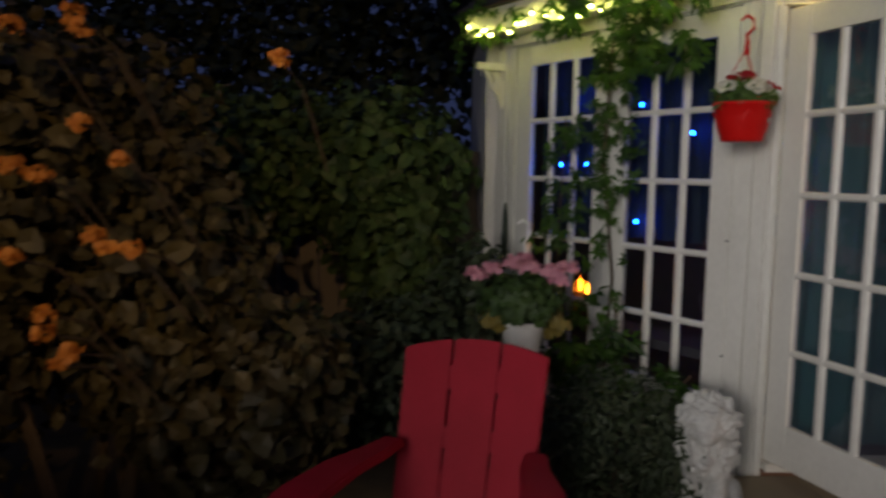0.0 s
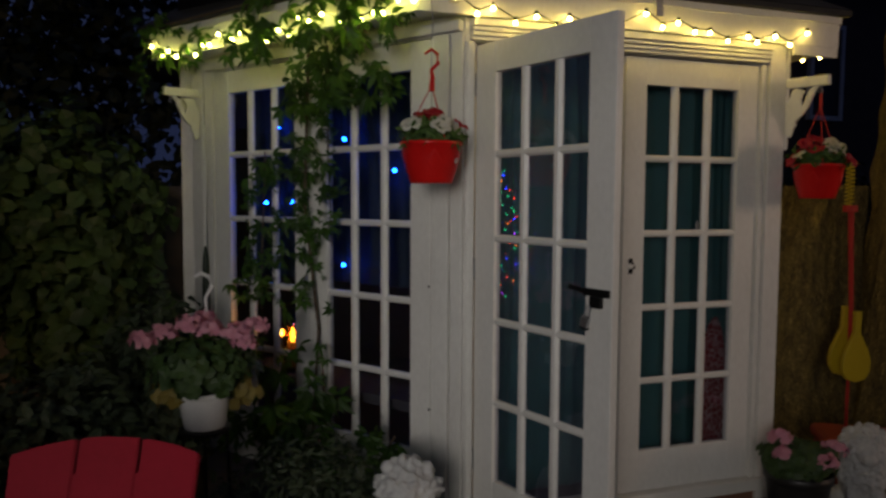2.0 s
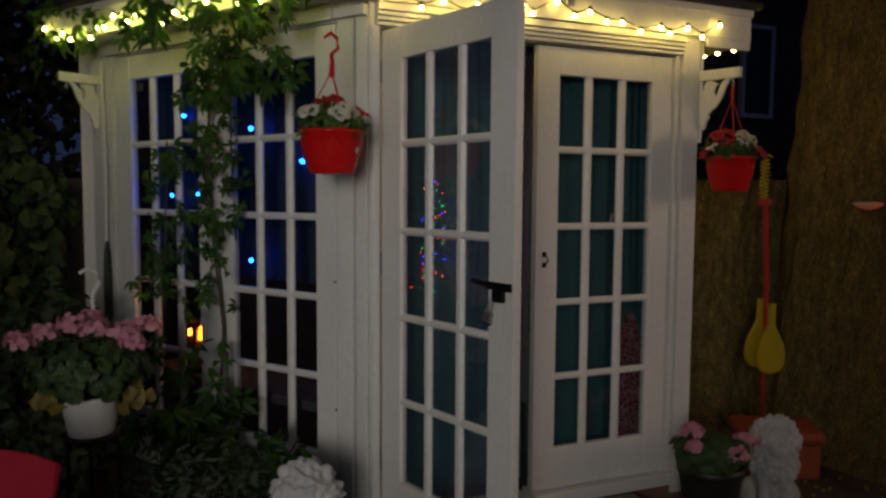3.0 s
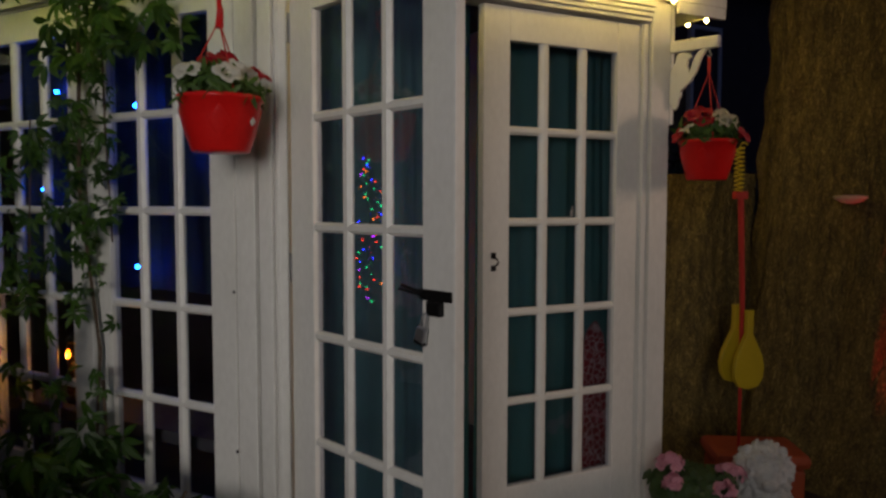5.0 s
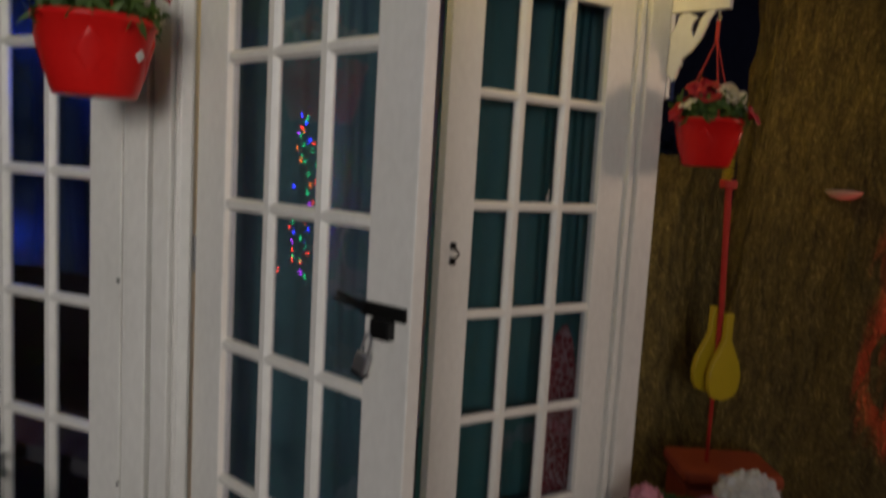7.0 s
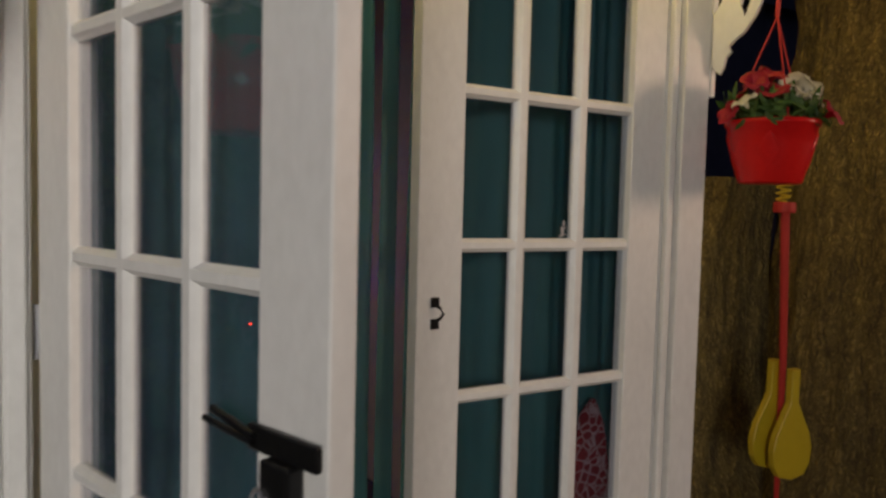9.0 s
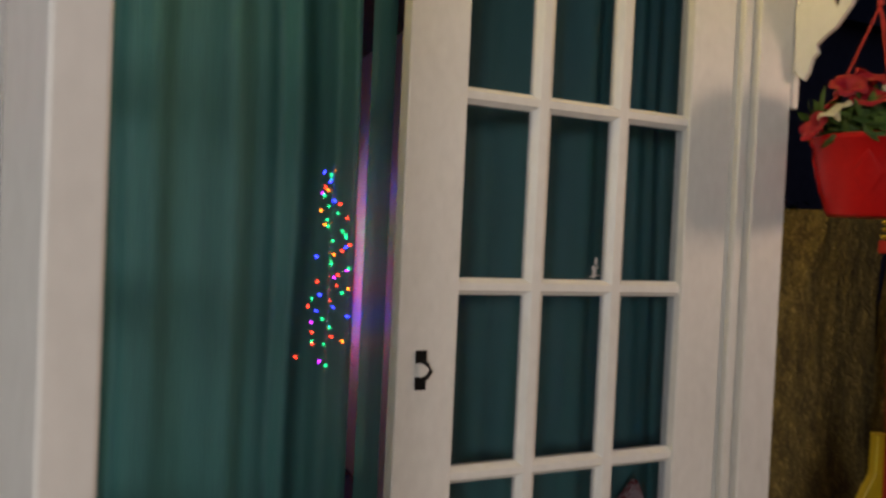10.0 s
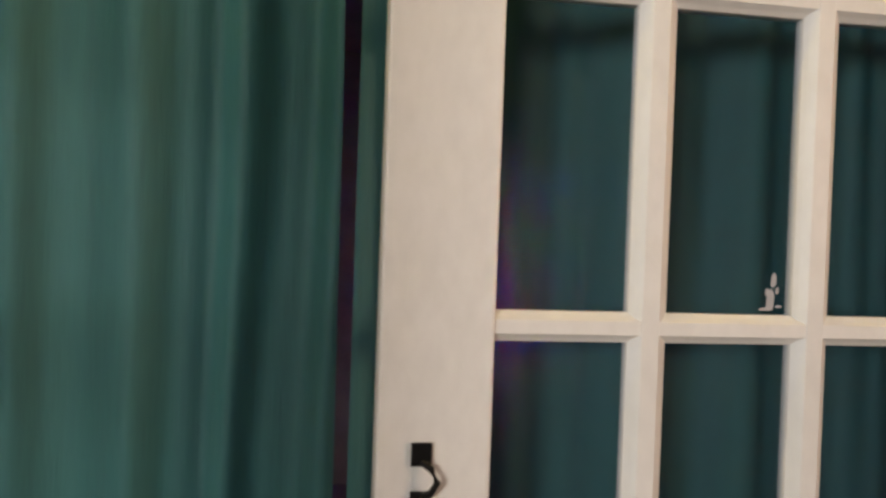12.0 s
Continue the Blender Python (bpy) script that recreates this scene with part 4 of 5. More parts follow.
# ---------------------------------------------------------------- red garden chair
def adirondack(m):
    c = thing("garden_chair", m, "red moulded plastic slatted garden chair with wide arms", "chair")
    lean = pose(0, 0.33, 0.30, -24, 0, 0)      # back panel plane: x across, z up along the back

    def slat(x0, x1, zt0, zt1, gap):
        bm = bmesh.new()
        n = 8
        top = [(x0 + (x1 - x0) * k / n, zt0 + (zt1 - zt0) * k / n) for k in range(n + 1)]
        top = [(x, 0.598 - 0.75 * x * x - 9.0 * abs(x) ** 6) for x, z in top]
        outline = [(x0 * 0.90, -0.02), *top, (x1 * 0.90, -0.02)]
        slab(bm, outline, -0.014, 0.014)
        for v in bm.verts:
            v.co.y += 0.35 * v.co.x ** 2 * -1.0
        bmesh.ops.bevel(bm, geom=[e for e in bm.edges], offset=0.004, segments=2, affect="EDGES")
        bmesh.ops.transform(bm, matrix=lean, verts=bm.verts)
        return bm

    edges = (-0.252, -0.0855, 0.0855, 0.252)
    for a, b in zip(edges, edges[1:]):
        part("back_slat", slat(a + (0.004 if a > -0.2 else 0), b - (0.004 if b < 0.2 else 0), 0, 0, 0), RED_PLASTIC, c)
    for z in (0.07, 0.30, 0.48):
        part("back_rail", boxed(-0.20, 0.20, 0.016, 0.034, z, z + 0.10 if z < 0.4 else z + 0.045, bevel=0.004, m=lean), RED_PLASTIC, c)
    for x in (-0.0855, 0.0855):
        for z0, z1 in ((-0.01, 0.14), (0.22, 0.29), (0.42, 0.50)):
            part("slat_bridge", boxed(x - 0.008, x + 0.008, -0.010, 0.012, z0, z1, m=lean), RED_PLASTIC, c)
    for k in range(5):
        y = -0.30 + k * 0.125
        part("seat_slat", boxed(-0.25, 0.25, y, y + 0.115, 0.36 - 0.10 * (k / 4) , 0.385 - 0.10 * (k / 4), bevel=0.006), RED_PLASTIC, c)
    for s in (-1, 1):
        bm = bmesh.new()
        pts = [(0.24, 0.36, 0.0), (0.255, 0.22, 0.012), (0.30, 0.05, 0.022), (0.335, -0.15, 0.02), (0.335, -0.30, 0.01), (0.325, -0.36, -0.01)]
        wd = (0.035, 0.045, 0.06, 0.07, 0.07, 0.05)
        rows = []
        for (x, y, z), w in zip(pts, wd):
            rows.append([bm.verts.new((s * (x - w), y, 0.545 + z)), bm.verts.new((s * (x + w), y, 0.545 + z)), bm.verts.new((s * (x + w + 0.006), y, 0.515 + z)), bm.verts.new((s * (x - w - 0.006), y, 0.515 + z))])
        for p, q in zip(rows, rows[1:]):
            for k in range(4):
                bm.faces.new((p[k], p[(k + 1) % 4], q[(k + 1) % 4], q[k]))
        bm.faces.new(rows[0])
        bm.faces.new(list(reversed(rows[-1])))
        bmesh.ops.recalc_face_normals(bm, faces=bm.faces)
        bmesh.ops.bevel(bm, geom=list(bm.edges), offset=0.007, segments=2, affect="EDGES")
        part("arm", bm, RED_PLASTIC, c)
        part("front_leg", boxed(s * 0.30 - 0.05, s * 0.30 + 0.05, -0.33, -0.29, 0, 0.515, bevel=0.008), RED_PLASTIC, c)
        bm = bmesh.new()
        slab(bm, [(-0.30, 0.30), (-0.30, 0.39), (0.30, 0.29), (0.55, 0.06), (0.55, 0.0), (0.46, 0.0)], s * 0.26 - 0.014, s * 0.26 + 0.014)
        bmesh.ops.transform(bm, matrix=pose(0, 0, 0, 0, 0, 90) @ Matrix.Diagonal((1, -1, 1, 1)), verts=bm.verts)
        bmesh.ops.recalc_face_normals(bm, faces=bm.faces)
        part("rear_leg", bm, RED_PLASTIC, c)
    return c


adirondack(pose(0.172, 1.95, 0.008, 0, 0, -16))


# ---------------------------------------------------------------- lion statues
def lion(m, seed, label):
    rng = np.random.default_rng(seed)
    bm = bmesh.new()

    def ball(x, y, z, rx, ry, rz, bump, freq, sub=4):
        made = bmesh.ops.create_icosphere(bm, subdivisions=sub, radius=1.0)["verts"]
        for v in made:
            d = v.co.copy()
            k = 1 + bump * (noise.noise(d * freq + Vector((seed, x * 9, z * 9))) + 0.6 * abs(noise.noise(d * freq * 2.3)))
            v.co = Vector((x + d.x * rx * k, y + d.y * ry * k, z + d.z * rz * k))
    ball(0, 0.045, 0.17, 0.085, 0.115, 0.14, 0.05, 2)          # body
    ball(0, -0.01, 0.27, 0.098, 0.10, 0.105, 0.26, 5, 5)         # chest mane
    ball(0, -0.015, 0.375, 0.098, 0.095, 0.10, 0.30, 5.5, 5)      # head mane
    ball(0, -0.085, 0.375, 0.050, 0.045, 0.058, 0.08, 4)        # face
    ball(0, -0.125, 0.352, 0.030, 0.028, 0.026, 0.05, 4, 3)     # muzzle
    for s in (-1, 1):
        ball(s * 0.045, -0.065, 0.14, 0.030, 0.032, 0.13, 0.08, 3, 3)
        ball(s * 0.048, -0.095, 0.035, 0.034, 0.048, 0.026, 0.10, 4, 3)
        ball(s * 0.085, 0.06, 0.09, 0.042, 0.085, 0.075, 0.08, 3, 3)
        ball(s * 0.09, -0.02, 0.03, 0.03, 0.055, 0.022, 0.08, 4, 3)
        ball(s * 0.062, -0.03, 0.455, 0.020, 0.014, 0.022, 0.1, 3, 2)
    box(bm, -0.125, 0.125, -0.145, 0.165, -0.02, 0.02, bevel=0.006)
    ob = part("lion_statue", bm, STATUE, None, "", True)
    ob.matrix_world = m
    fuse = ob.modifiers.new("fuse", "REMESH")
    fuse.mode, fuse.voxel_size, fuse.use_smooth_shade = "VOXEL", 0.005, True
    return tagged(ob, label, "statue", "pair of lion statues")


lion(pose(3.385, 2.74, 0.045, 0, 0, -38), 3, "white cast-stone seated lion statue beside the black pot")
lion(pose(1.285, 2.83, 0.015, 0, 0, -22) @ Matrix.Scale(1.18, 4), 8, "white cast-stone seated lion statue among creeper leaves")

# black pot with geraniums
bp = thing("geranium_pot", pose(3.075, 2.80, 0.045), "black pot of pale pink geraniums beside the statue", "plant pot")
part("pot", pot_mesh(0.105, 0.14, 0.29), BLACK_POT, bp, "black plastic pot", True)
part("soil", lathe(bmesh.new(), [(0.11, 0.255), (0.128, 0.26)], 24), SOIL, bp)
rng = np.random.default_rng(51)
P, N = blob_points(rng, 800, [(0, 0, 0.345, 0.15, 0.15, 0.065)], 0.7)
P[:, 2] = np.maximum(P[:, 2], 0.295)
part_mesh("foliage", leaf_mesh("foliage", P, N + np.array((-0.2, -0.3, 0.5)), 0.035 + 0.03 * rng.random(800), rng, 0.95), LEAF_POT, bp)
heads = [(-0.09, 0.02, 0.435, 0.045), (-0.13, -0.04, 0.39, 0.028), (0.02, -0.13, 0.36, 0.040), (0.14, -0.06, 0.385, 0.042)]
for h in heads:
    part_mesh("flower_head", petal_mesh("flower_head", [h], rng, 60, 0.030), PINK, bp)

# stone platform in front of the doorway
pl = thing("stone_step", pose(0, 0, 0), "low platform of weathered stone slabs before the doorway", "step", kind="structure")
xs = [1.40, 1.78, 2.20, 2.56, 2.86]
for i in range(4):
    for j, (y0, y1) in enumerate(((2.46, 2.76), (2.765, 3.055))):
        part("slab", boxed(xs[i] + 0.004, xs[i + 1] - 0.004, y0, y1, 0.085 + 0.004 * ((i * 3 + j) % 3), 0.130 + 0.004 * ((i * 3 + j) % 3), bevel=0.008), PAVING, pl)
for k in range(7):
    part("brick", boxed(1.405 + k * 0.207, 1.405 + k * 0.207 + 0.197, 2.49, 2.59, 0.0, 0.083, bevel=0.006), BRICK, pl)
for k in range(2):
    part("brick", boxed(1.41, 1.51, 2.60 + k * 0.21, 2.80 + k * 0.21, 0.0, 0.083, bevel=0.006), BRICK, pl)
rng = np.random.default_rng(61)
pv = thing("paving", pose(0, 0, 0), "uneven stone paving around the statue and pot", "pavement", kind="structure")
for i in range(2):
    for j in range(2):
        x, y = 2.88 + i * 0.33, 2.46 + j * 0.31
        bm = boxed(x + 0.006, x + 0.302, y + 0.006, y + 0.302, -0.02, 0.038 + rng.uniform(-0.006, 0.006), bevel=0.01)
        part("stone", bm, PAVING, pv)

rng = np.random.default_rng(63)
P = np.column_stack([rng.uniform(2.9, 6.0, 420), rng.uniform(1.6, 3.3, 420), np.full(420, 0.02) + rng.uniform(0, 0.015, 420)])
N = np.tile(np.array((0.0, 0.0, 1.0)), (420, 1)) + rng.normal(size=(420, 3)) * 0.35
tagged(part_mesh("leaf_litter", leaf_mesh("leaf_litter", P, N, rng.uniform(0.02, 0.05, 420), rng, 0.55), LEAF_YELLOW), "dry fallen leaves scattered over bare soil", "leaf litter", kind="stuff")

# ---------------------------------------------------------------- yellow paddles on a red cord
def lattice(m):
    """Presses small lozenge dimples into a moulded face."""
    nt = m.node_tree
    p = nt.nodes["Principled BSDF"]
    tc, mp, ck, bp_ = (nt.nodes.new("ShaderNode" + k) for k in ("TexCoord", "Mapping", "TexChecker", "Bump"))
    mp.inputs["Rotation"].default_value = (0, radians(45), radians(-10))
    ck.inputs["Scale"].default_value = 110
    bp_.inputs["Strength"].default_value, bp_.inputs["Distance"].default_value = 0.8, 0.003
    nt.links.new(tc.outputs["Object"], mp.inputs["Vector"])
    nt.links.new(mp.outputs["Vector"], ck.inputs["Vector"])
    nt.links.new(ck.outputs["Fac"], bp_.inputs["Height"])
    nt.links.new(bp_.outputs["Normal"], p.inputs["Normal"])


lattice(YELLOW)
pd = thing("toy_paddles", pose(3.90, 3.30, 0), "pair of yellow plastic paddles hanging on a red cord", "toy")


def paddle(dx, dy, tilt, z):
    bm = bmesh.new()
    half = [(0.024, 0.40), (0.020, 0.385), (0.020, 0.27), (0.048, 0.215), (0.082, 0.15), (0.097, 0.085), (0.090, 0.025), (0.062, -0.018)]
    half = [(x * 0.88, z * 0.88) for x, z in half]
    pts = [(-x, z) for x, z in half] + [(0.0, -0.030)] + list(reversed(half))
    slab(bm, pts, -0.014, 0.014)
    bmesh.ops.bevel(bm, geom=list(bm.edges), offset=0.003, segments=1, affect="EDGES")
    bmesh.ops.transform(bm, matrix=pose(dx, dy, z, 0, tilt, -10), verts=bm.verts)
    part("paddle", bm, YELLOW, pd)


paddle(0.002, -0.040, 0, 0.582)
paddle(-0.012, 0.030, 1, 0.602)
part("cord", tube(bmesh.new(), [(0.0, 0, 0.243), (0.0, 0, 0.95), (-0.03, 0, 1.47)], [0.008, 0.012, 0.015], 8), RED_CORD, pd)
part("collar", lathe(bmesh.new(), [(0.034, 1.462), (0.036, 1.468), (0.036, 1.492), (0.034, 1.498)], 16), RED_CORD, pd).location = (-0.035, 0, 0)
bm = bmesh.new()
coil = [(-0.045 + 0.022 * math.cos(k * 0.8), 0.022 * math.sin(k * 0.8), 1.50 + k * 0.0026) for k in range(80)]
tube(bm, coil, 0.0042, 6)
part("coil_spring", bm, YELLOW, pd)
part("hanger", tube(bmesh.new(), [(-0.045, 0, 1.70), (-0.045, 0, 1.715), (-0.02, 0, 1.73), (0.005, 0, 1.72)], 0.004, 6), YELLOW, pd)

# orange-red box lid at the foot of the tree
bx = thing("plastic_box", pose(3.98, 3.28, 0, 0, 0, -32), "low orange-red plastic box by the tree trunk", "box")
part("body", boxed(-0.20, 0.20, -0.14, 0.14, 0.0, 0.19, bevel=0.02), ORANGE_BOX, bx)
part("lid", boxed(-0.22, 0.22, -0.16, 0.16, 0.193, 0.262, bevel=0.028), ORANGE_BOX, bx)

# ---------------------------------------------------------------- big tree
def trunk(bm, cx, cy, h, r0, r1, lean, seed, rings=60, sides=120):
    rows = []
    for j in range(rings + 1):
        v = j / rings
        z = -0.15 + v * (h + 0.15)
        r = r1 + (r0 - r1) * (1 - v) ** 1.3 + 0.22 * math.exp(-max(z, 0) * 4.5)
        row = []
        for k in range(sides):
            a = 2 * math.pi * k / sides
            g = noise.noise(Vector((math.cos(a) * 2.2, math.sin(a) * 2.2, z * 0.5 + seed)))
            ridge = abs(noise.noise(Vector((math.cos(a) * 11, math.sin(a) * 11, z * 2.6 + seed))))
            fineb = noise.noise(Vector((math.cos(a) * 26, math.sin(a) * 26, z * 4 + seed)))
            rr = r * (1 + 0.10 * g) - 0.075 * (0.35 - ridge) + 0.012 * fineb
            row.append(bm.verts.new((cx + lean[0] * z + rr * math.cos(a), cy + lean[1] * z + rr * math.sin(a), z)))
        rows.append(row)
    for a, b in zip(rows, rows[1:]):
        for k in range(sides):
            bm.faces.new((a[k], a[(k + 1) % sides], b[(k + 1) % sides], b[k]))
    bm.faces.new(rows[-1])
    return bm


tree = thing("tree", pose(5.04, 3.36, 0), "large old tree with rough furrowed brown bark", "tree")
part("trunk", trunk(bmesh.new(), 0, 0, 6.0, 0.66, 0.55, (0.04, 0.02), 1.0), BARK, tree, "", True)
part("side_stem", trunk(bmesh.new(), -0.68, 0.84, 1.62, 0.46, 0.34, (0.14, 0.02), 5.0, 40, 80), BARK, tree, "", True)
rng = np.random.default_rng(71)
crown_at = [(0.3, 0.3, 6.4, 2.4, 2.2, 1.3), (-1.4, 1.2, 6.2, 1.5, 1.4, 0.9), (1.8, -0.4, 6.1, 1.5, 1.4, 0.9), (-0.4, -1.2, 6.8, 1.7, 1.4, 0.9)]
for x, y, z, rx, ry, rz in crown_at:
    part("limb", tube(bmesh.new(), [(0.25, 0.1, 4.6), (0.25 + x * 0.5, 0.1 + y * 0.5, 5.5), (x, y, z)], [0.2, 0.12, 0.04], 8), BARK, tree)
P, N = blob_points(rng, 5000, crown_at, 0.7)
part_mesh("crown", leaf_mesh("crown", P, N + rng.normal(size=P.shape) * 0.5, 0.12 + 0.08 * rng.random(5000), rng, 0.6), LEAF_HEDGE, tree)
part("bark_shelf", lathe(bmesh.new(), [(0.012, -0.030), (0.045, -0.022), (0.072, -0.004), (0.078, 0.008), (0.03, 0.014)], 24), WHITE_PETAL, tree, "pale shelf fungus on the bark").location = (4.462 - 5.04, 3.150 - 3.36, 1.47)

# ---------------------------------------------------------------- fence, hedge, shrubs, far trees
fence = thing("fence", pose(0, 0, 0), "weathered grey board fence behind the hedge", "fence")
rng = np.random.default_rng(81)
fb = []
for v in range(3):
    bm = boxed(-0.069, 0.069, -0.011, 0.011, 0.0, 1.62 + 0.01 * v, bevel=0.004)
    me = bpy.data.meshes.new("board")
    bm.to_mesh(me)
    bm.free()
    fb.append(me)
for k in range(34):
    o = part_mesh("board", fb[k % 3], FENCE, fence)
    o.location = (-4.4 + k * 0.147, 5.3 + rng.uniform(-0.006, 0.006), rng.uniform(-0.03, 0.02))
for z in (0.35, 1.3):
    part("rail", boxed(-4.5, 0.5, 5.325, 5.365, z, z + 0.09), FENCE, fence)


def shrub(name, at, blobs, n, size, mat, label, seed, category="shrub", aspect=0.6, stems=5, up=0.4, shell=0.6):
    rng = np.random.default_rng(seed)
    s = thing(name, pose(*at), label, category)
    P, N = blob_points(rng, n, blobs, shell)
    P[:, 2] = np.abs(P[:, 2] + at[2]) - at[2]
    part_mesh("foliage", leaf_mesh("foliage", P, N + rng.normal(size=P.shape) * 0.55 + np.array((0, -0.2, up)), size * (0.6 + 0.8 * rng.random(n)), rng, aspect), mat, s)
    for k in range(stems):
        b = blobs[k % len(blobs)]
        part("stem", tube(bmesh.new(), [(b[0] * 0.6 + rng.uniform(-0.1, 0.1), b[1] * 0.6, -at[2] - 0.02), (b[0] * 0.85, b[1] * 0.85, b[2] * 0.5 - at[2] * 0.5), (b[0], b[1], b[2])], [0.022, 0.016, 0.006], 6), STEM, s)
    return s


shrub("hedge", (-1.0, 4.75, 0), [(0.82, 0.0, 1.46, 0.60, 0.40, 0.56), (0.15, 0.1, 1.48, 0.75, 0.42, 0.52), (-0.8, 0.0, 1.44, 0.8, 0.45, 0.58), (-1.8, 0.1, 1.6, 0.9, 0.5, 0.66), (0.95, -0.1, 0.95, 0.42, 0.35, 0.5), (-2.8, 0, 1.5, 0.9, 0.5, 0.76)], 12500, 0.088, LEAF_HEDGE, "dense green hedge growing over the fence", 91, "hedge", aspect=0.82, stems=9)
tall = shrub("shrub", (-1.15, 2.9, 0), [(-0.35, -0.2, 1.45, 0.55, 0.5, 0.6), (-0.7, -0.1, 0.8, 0.6, 0.5, 0.75), (0.1, 0.15, 0.95, 0.55, 0.45, 0.7), (-0.1, 0.3, 1.55, 0.5, 0.4, 0.45), (0.5, 0.1, 0.5, 0.5, 0.4, 0.45)], 7500, 0.085, LEAF_BROWN, "tall loose flowering shrub in dim warm light", 92, aspect=0.72, stems=9)
rng = np.random.default_rng(93)
blossoms = [(0.19, -0.94, 1.47), (0.47, -0.94, 1.49), (0.41, -0.96, 1.29), (0.44, -0.97, 1.26), (0.19, -0.97, 1.23), (0.51, -0.97, 1.26), (0.28, -0.99, 1.08), (0.28, -1.0, 1.03), (0.35, -1.0, 0.98), (0.32, -1.01, 0.95), (0.34, -0.89, 1.88), (0.35, -0.9, 1.84), (0.17, -0.89, 1.85), (0.37, -0.93, 1.59), (0.25, -0.94, 1.45), (0.89, -0.9, 1.77)]
for x, y, z in blossoms:
    z -= 0.035
    part_mesh("blossom", petal_mesh("blossom", [(x, y, z, rng.uniform(0.014, 0.026))], rng, 26, 0.026), ORANGE_PETAL, tall)
    part("stalk", tube(bmesh.new(), [(x, y, z), (x + 0.03, y + 0.2, z - 0.06), (x + 0.06, y + 0.5, z - 0.3)], 0.004, 5), STEM, tall)
shrub("shrub", (0.95, 2.95, 0), [(0, 0, 0.36, 0.32, 0.26, 0.30), (0.22, -0.05, 0.25, 0.2, 0.2, 0.22), (-0.25, 0.1, 0.25, 0.25, 0.2, 0.22)], 6000, 0.04, LEAF_DARK, "low dark evergreen shrub against the wall", 94, aspect=0.3)
shrub("shrub", (0.05, 3.7, 0), [(0, 0, 0.42, 0.5, 0.4, 0.42), (-0.6, 0.1, 0.35, 0.5, 0.4, 0.38), (0.35, 0.25, 0.6, 0.3, 0.3, 0.5)], 6500, 0.06, LEAF_DARK, "low dark leafy shrubs under the hedge", 95, aspect=0.55)
shrub("far_tree", (-2.5, 9.5, 0), [(0, 0, 4.2, 2.6, 1.6, 1.7), (-2.2, 0, 3.4, 1.8, 1.4, 1.5), (2.4, 0.4, 3.8, 2.0, 1.5, 1.6), (4.4, 0.8, 4.6, 1.6, 1.4, 1.6), (0.8, -0.5, 2.6, 1.6, 1.2, 1.0), (2.7, -0.6, 2.2, 1.7, 1.1, 1.5), (-1.4, -0.5, 2.0, 2.2, 1.1, 1.5)], 12500, 0.17, LEAF_DARK, "dark garden trees beyond the fence", 96, "tree", stems=5)
shrub("far_tree", (7.2, 9.5, 0), [(0, 0, 1.6, 2.2, 1.0, 1.6), (2.6, 0.2, 1.2, 2.0, 1.0, 1.2)], 5000, 0.15, LEAF_DARK, "dark bushes before the neighbouring house", 97, "tree", stems=5)

# neighbouring house, far behind the tree
hs = thing("house", pose(0, 0, 0), "dark neighbouring house with a white-framed window", "house")
part("wall", boxed(5.2, 16, 11.2, 11.4, -0.1, 5.5), SIDING, hs)
part("roof", slab(bmesh.new(), [(4.9, 5.5), (16.2, 5.5), (10.5, 8.0)], 10.9, 15), SHINGLE, hs)
wd_ = part("window", boxed(11.48, 12.12, 11.14, 11.198, 3.10, 4.70), BLACK_POT, hs)
for args in ((11.40, 11.48, 3.02, 4.78), (12.12, 12.20, 3.02, 4.78), (11.48, 12.12, 3.02, 3.10), (11.48, 12.12, 4.70, 4.78)):
    part("frame", boxed(args[0], args[1], 11.10, 11.198, args[2], args[3]), WHITE, wd_)

# ---------------------------------------------------------------- creeper over the eaves and down the slanting wall
def creeper_leaf(size, seed):
    """Five folded leaflets on one stalk, facing +z, tip drooping."""
    rng = np.random.default_rng(seed)
    vs, fs = [], []
    for k, a in enumerate((-78, -38, 0, 38, 78)):
        a = radians(a + rng.uniform(-8, 8))
        L = size * (1.0 - 0.12 * abs(k - 2)) * rng.uniform(0.9, 1.1)
        d, w = Vector((math.sin(a), math.cos(a), 0)), Vector((math.cos(a), -math.sin(a), 0))
        b = len(vs)
        prof = ((0.10, 0.0, 0.0), (0.36, 0.14, 0.02), (0.64, 0.155, -0.02), (0.86, 0.07, -0.09), (1.0, 0.0, -0.15))
        for u, h, z in prof:
            vs.append(d * u * L + w * h * L + Vector((0, 0, z * L + 0.05 * L * (h > 0))))
            vs.append(d * u * L + Vector((0, 0, (z - 0.02) * L)))
            vs.append(d * u * L - w * h * L + Vector((0, 0, z * L + 0.05 * L * (h > 0))))
        for j in range(4):
            fs.append((b + 3 * j, b + 3 * j + 1, b + 3 * j + 4, b + 3 * j + 3))
            fs.append((b + 3 * j + 1, b + 3 * j + 2, b + 3 * j + 5, b + 3 * j + 4))
    me = bpy.data.meshes.new("leaf")
    me.from_pydata([tuple(v) for v in vs], [], fs)
    me.materials.append(LEAF_VINE)
    return me


kinds = [creeper_leaf(0.104, k) for k in range(4)] + [creeper_leaf(0.066, k + 9) for k in range(3)]
OUTW = Vector((-0.824, -0.567, 0))


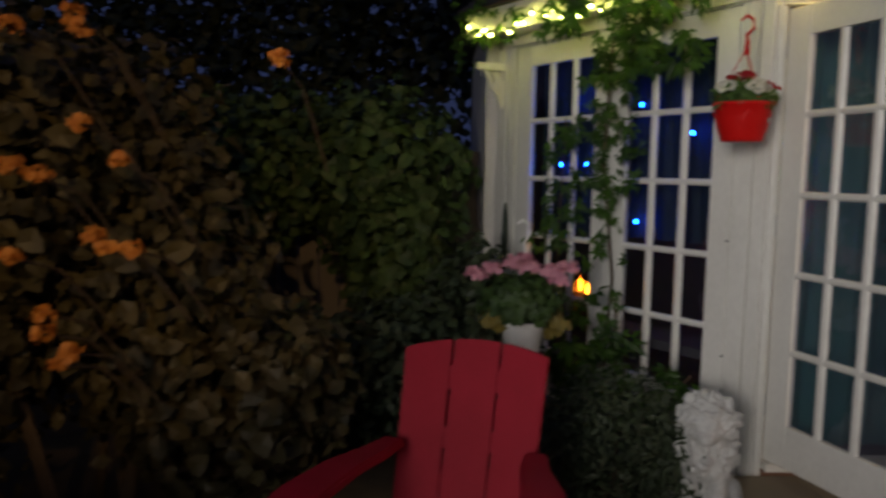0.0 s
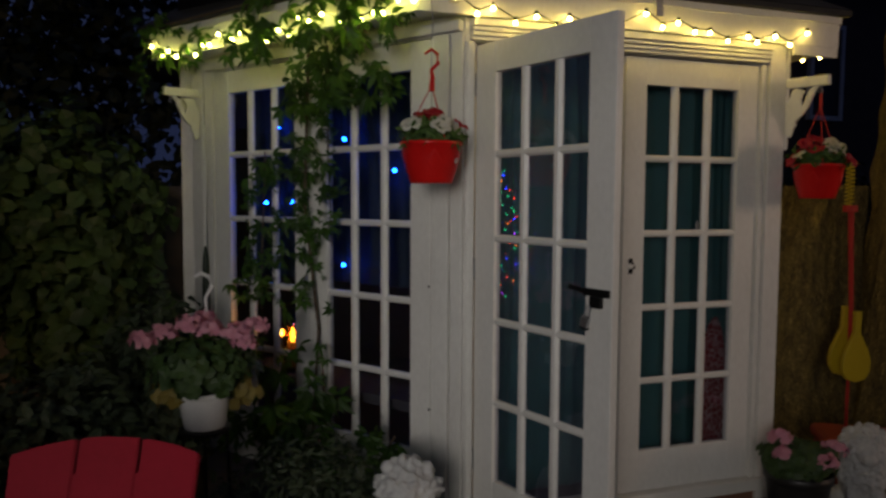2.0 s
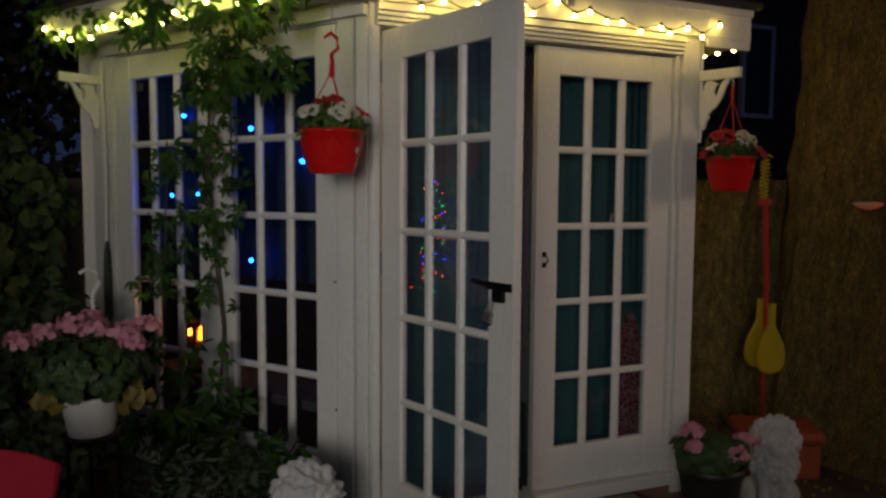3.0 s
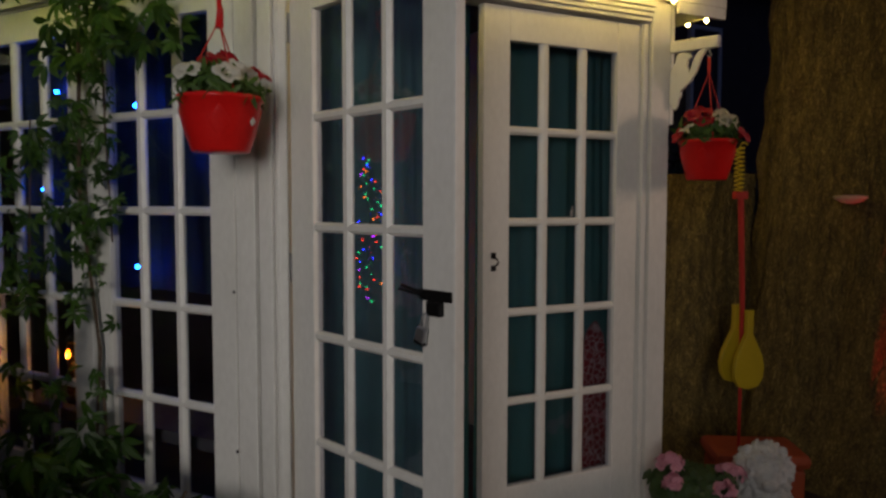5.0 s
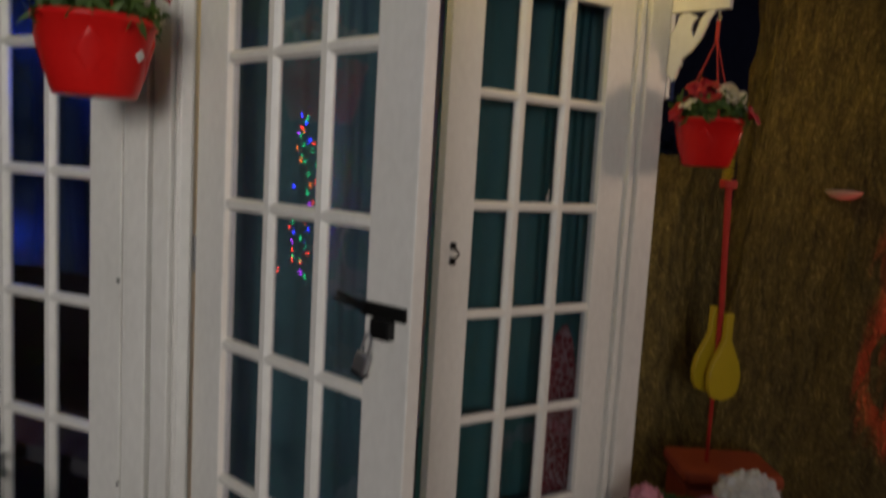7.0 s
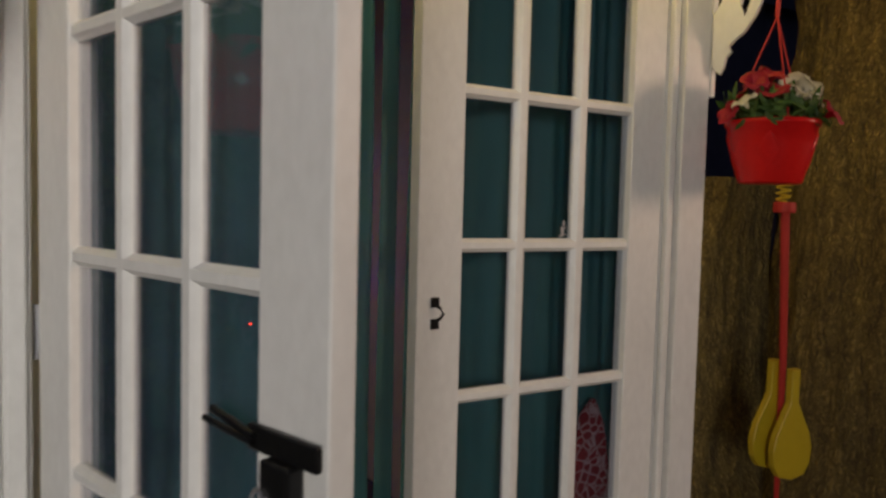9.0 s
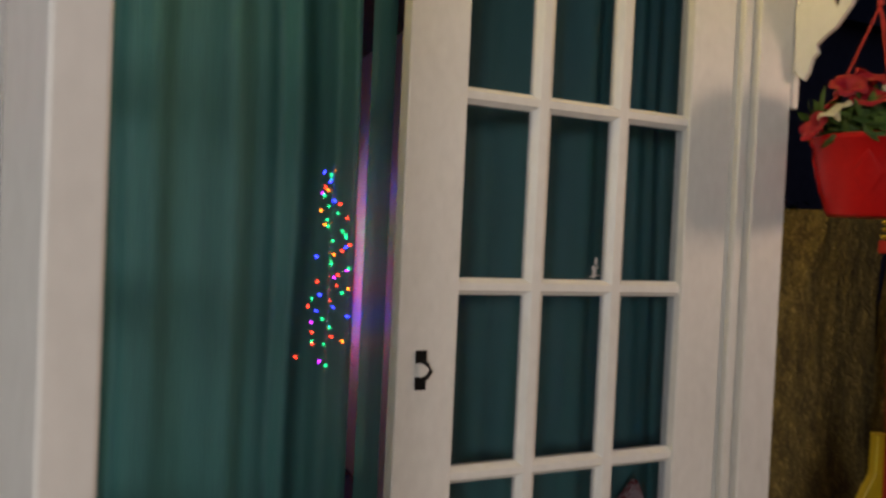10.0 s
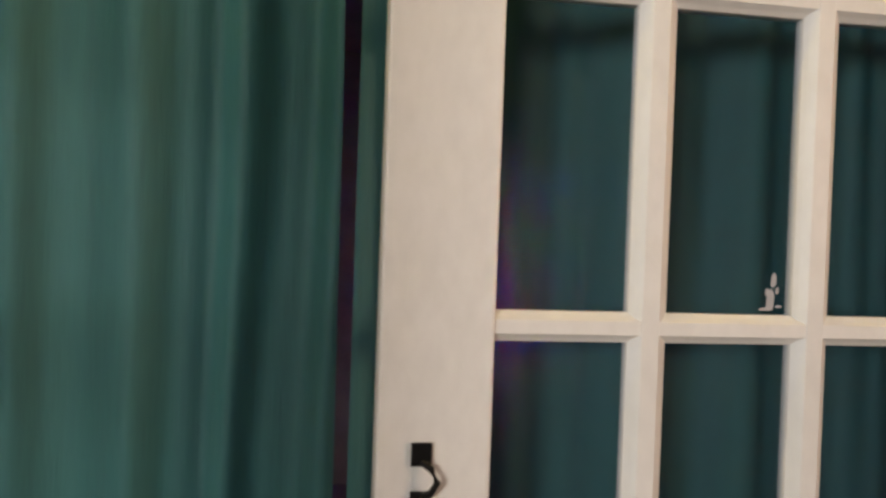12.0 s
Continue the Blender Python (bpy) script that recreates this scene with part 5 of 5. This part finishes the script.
def creeper(label, spots, stems, seed, scale=1.0):
    """A climbing plant: leaves at (s, inward, z) on the slanting wall, and its stems."""
    rng = np.random.default_rng(seed)
    vine = thing("creeper", Matrix.Translation(diag(*stems[0][0][0])), label, "climbing plant", "creepers on the slanting wall")
    back = vine.matrix_world.inverted()
    for s_, inn, z in spots:
        o = part_mesh("leaf", kinds[int(rng.integers(0, len(kinds)))], None, vine)
        nrm = (OUTW + Vector(rng.normal(0, 0.45, 3)) + Vector((0, 0, 0.35))).normalized()
        down = Vector((rng.normal(0, 0.6), rng.normal(0, 0.6), -1.0))
        yv = (down - nrm * down.dot(nrm)).normalized()
        xv = yv.cross(nrm)
        sc = rng.uniform(0.7, 1.25) * scale
        o.matrix_basis = back @ Matrix.Translation(diag(s_, inn, z)) @ Matrix(((xv.x, yv.x, nrm.x, 0), (xv.y, yv.y, nrm.y, 0), (xv.z, yv.z, nrm.z, 0), (0, 0, 0, 1))) @ Matrix.Scale(sc, 4)
    for pts, r in stems:
        part("stem", tube(bmesh.new(), [back @ diag(*p) for p in pts], r, 6), STEM, vine)
    return vine


rng = np.random.default_rng(101)
spots = []
for k in range(88):        # along the fascia
    s_ = rng.uniform(0.02, 1.9) if k % 3 else rng.normal(0.62, 0.28)
    spots.append((s_, -OUT - rng.uniform(0.03, 0.10), rng.uniform(2.26, 2.46) if rng.random() < 0.7 else rng.uniform(2.14, 2.28)))
for k in range(58):         # heavy clump under the eaves
    spots.append((rng.normal(0.50, 0.15), -rng.uniform(0.06, 0.26), rng.uniform(1.92, 2.26)))
for k in range(14):         # fringe over the corner end
    spots.append((rng.normal(1.80, 0.08), -OUT - rng.uniform(-0.06, 0.08), rng.uniform(2.05, 2.42)))
creeper("bright green creeper lit by bulbs along the eaves", spots, [([(1.90, -OUT - 0.03, 2.39), (1.2, -OUT - 0.035, 2.40), (0.6, -OUT - 0.03, 2.41), (0.0, -OUT - 0.03, 2.40)], 0.006)], 1)
spots = []
for k in range(84):        # down the post between the doors
    z = 2.18 - rng.random() * 1.18
    spots.append((0.885 + 0.03 * math.sin(z * 5) + rng.normal(0, 0.045), -rng.uniform(0.02, 0.10), z))
for k in range(74):         # second strand
    spots.append((0.715 + rng.normal(0, 0.036), -rng.uniform(0.03, 0.13), 2.14 - rng.random() ** 1.3 * 0.80))
for k in range(56):         # third strand
    spots.append((1.20 + rng.normal(0, 0.09), -rng.uniform(0.03, 0.10), rng.uniform(1.0, 1.72)))
creeper("creeper hanging in strands over the post between the windows", spots, [([(0.84, -0.06, 2.25), (0.90, -0.04, 1.5), (0.82, -0.03, 0.9), (0.86, -0.05, 0.2)], 0.008), ([(0.68, -0.10, 2.2), (0.72, -0.06, 1.7), (0.71, -0.05, 1.3)], 0.004), ([(1.18, -0.04, 1.75), (1.22, -0.04, 1.1), (1.20, -0.04, 0.4)], 0.004)], 2, 0.70)
spots = []
for k in range(150):        # growing up from the foot
    s_, z = 0.70 + rng.normal(0, 0.27), 0.25 + abs(rng.normal(0, 0.27))
    if z > 0.42 and s_ < 0.62:
        s_ = 1.24 - s_
    spots.append((s_, -rng.uniform(0.04, 0.34), z))
for k in range(46):         # about the statue
    spots.append((0.20 + rng.normal(0, 0.10), -rng.uniform(0.14, 0.42), rng.uniform(0.20, 0.60)))
creeper("dark creeper growing from the foot of the wall", spots, [([(0.75, -0.10, -0.02), (0.72, -0.08, 0.4), (0.78, -0.05, 0.8)], 0.007), ([(0.45, -0.15, -0.02), (0.40, -0.16, 0.3), (0.2, -0.2, 0.55)], 0.005)], 3)
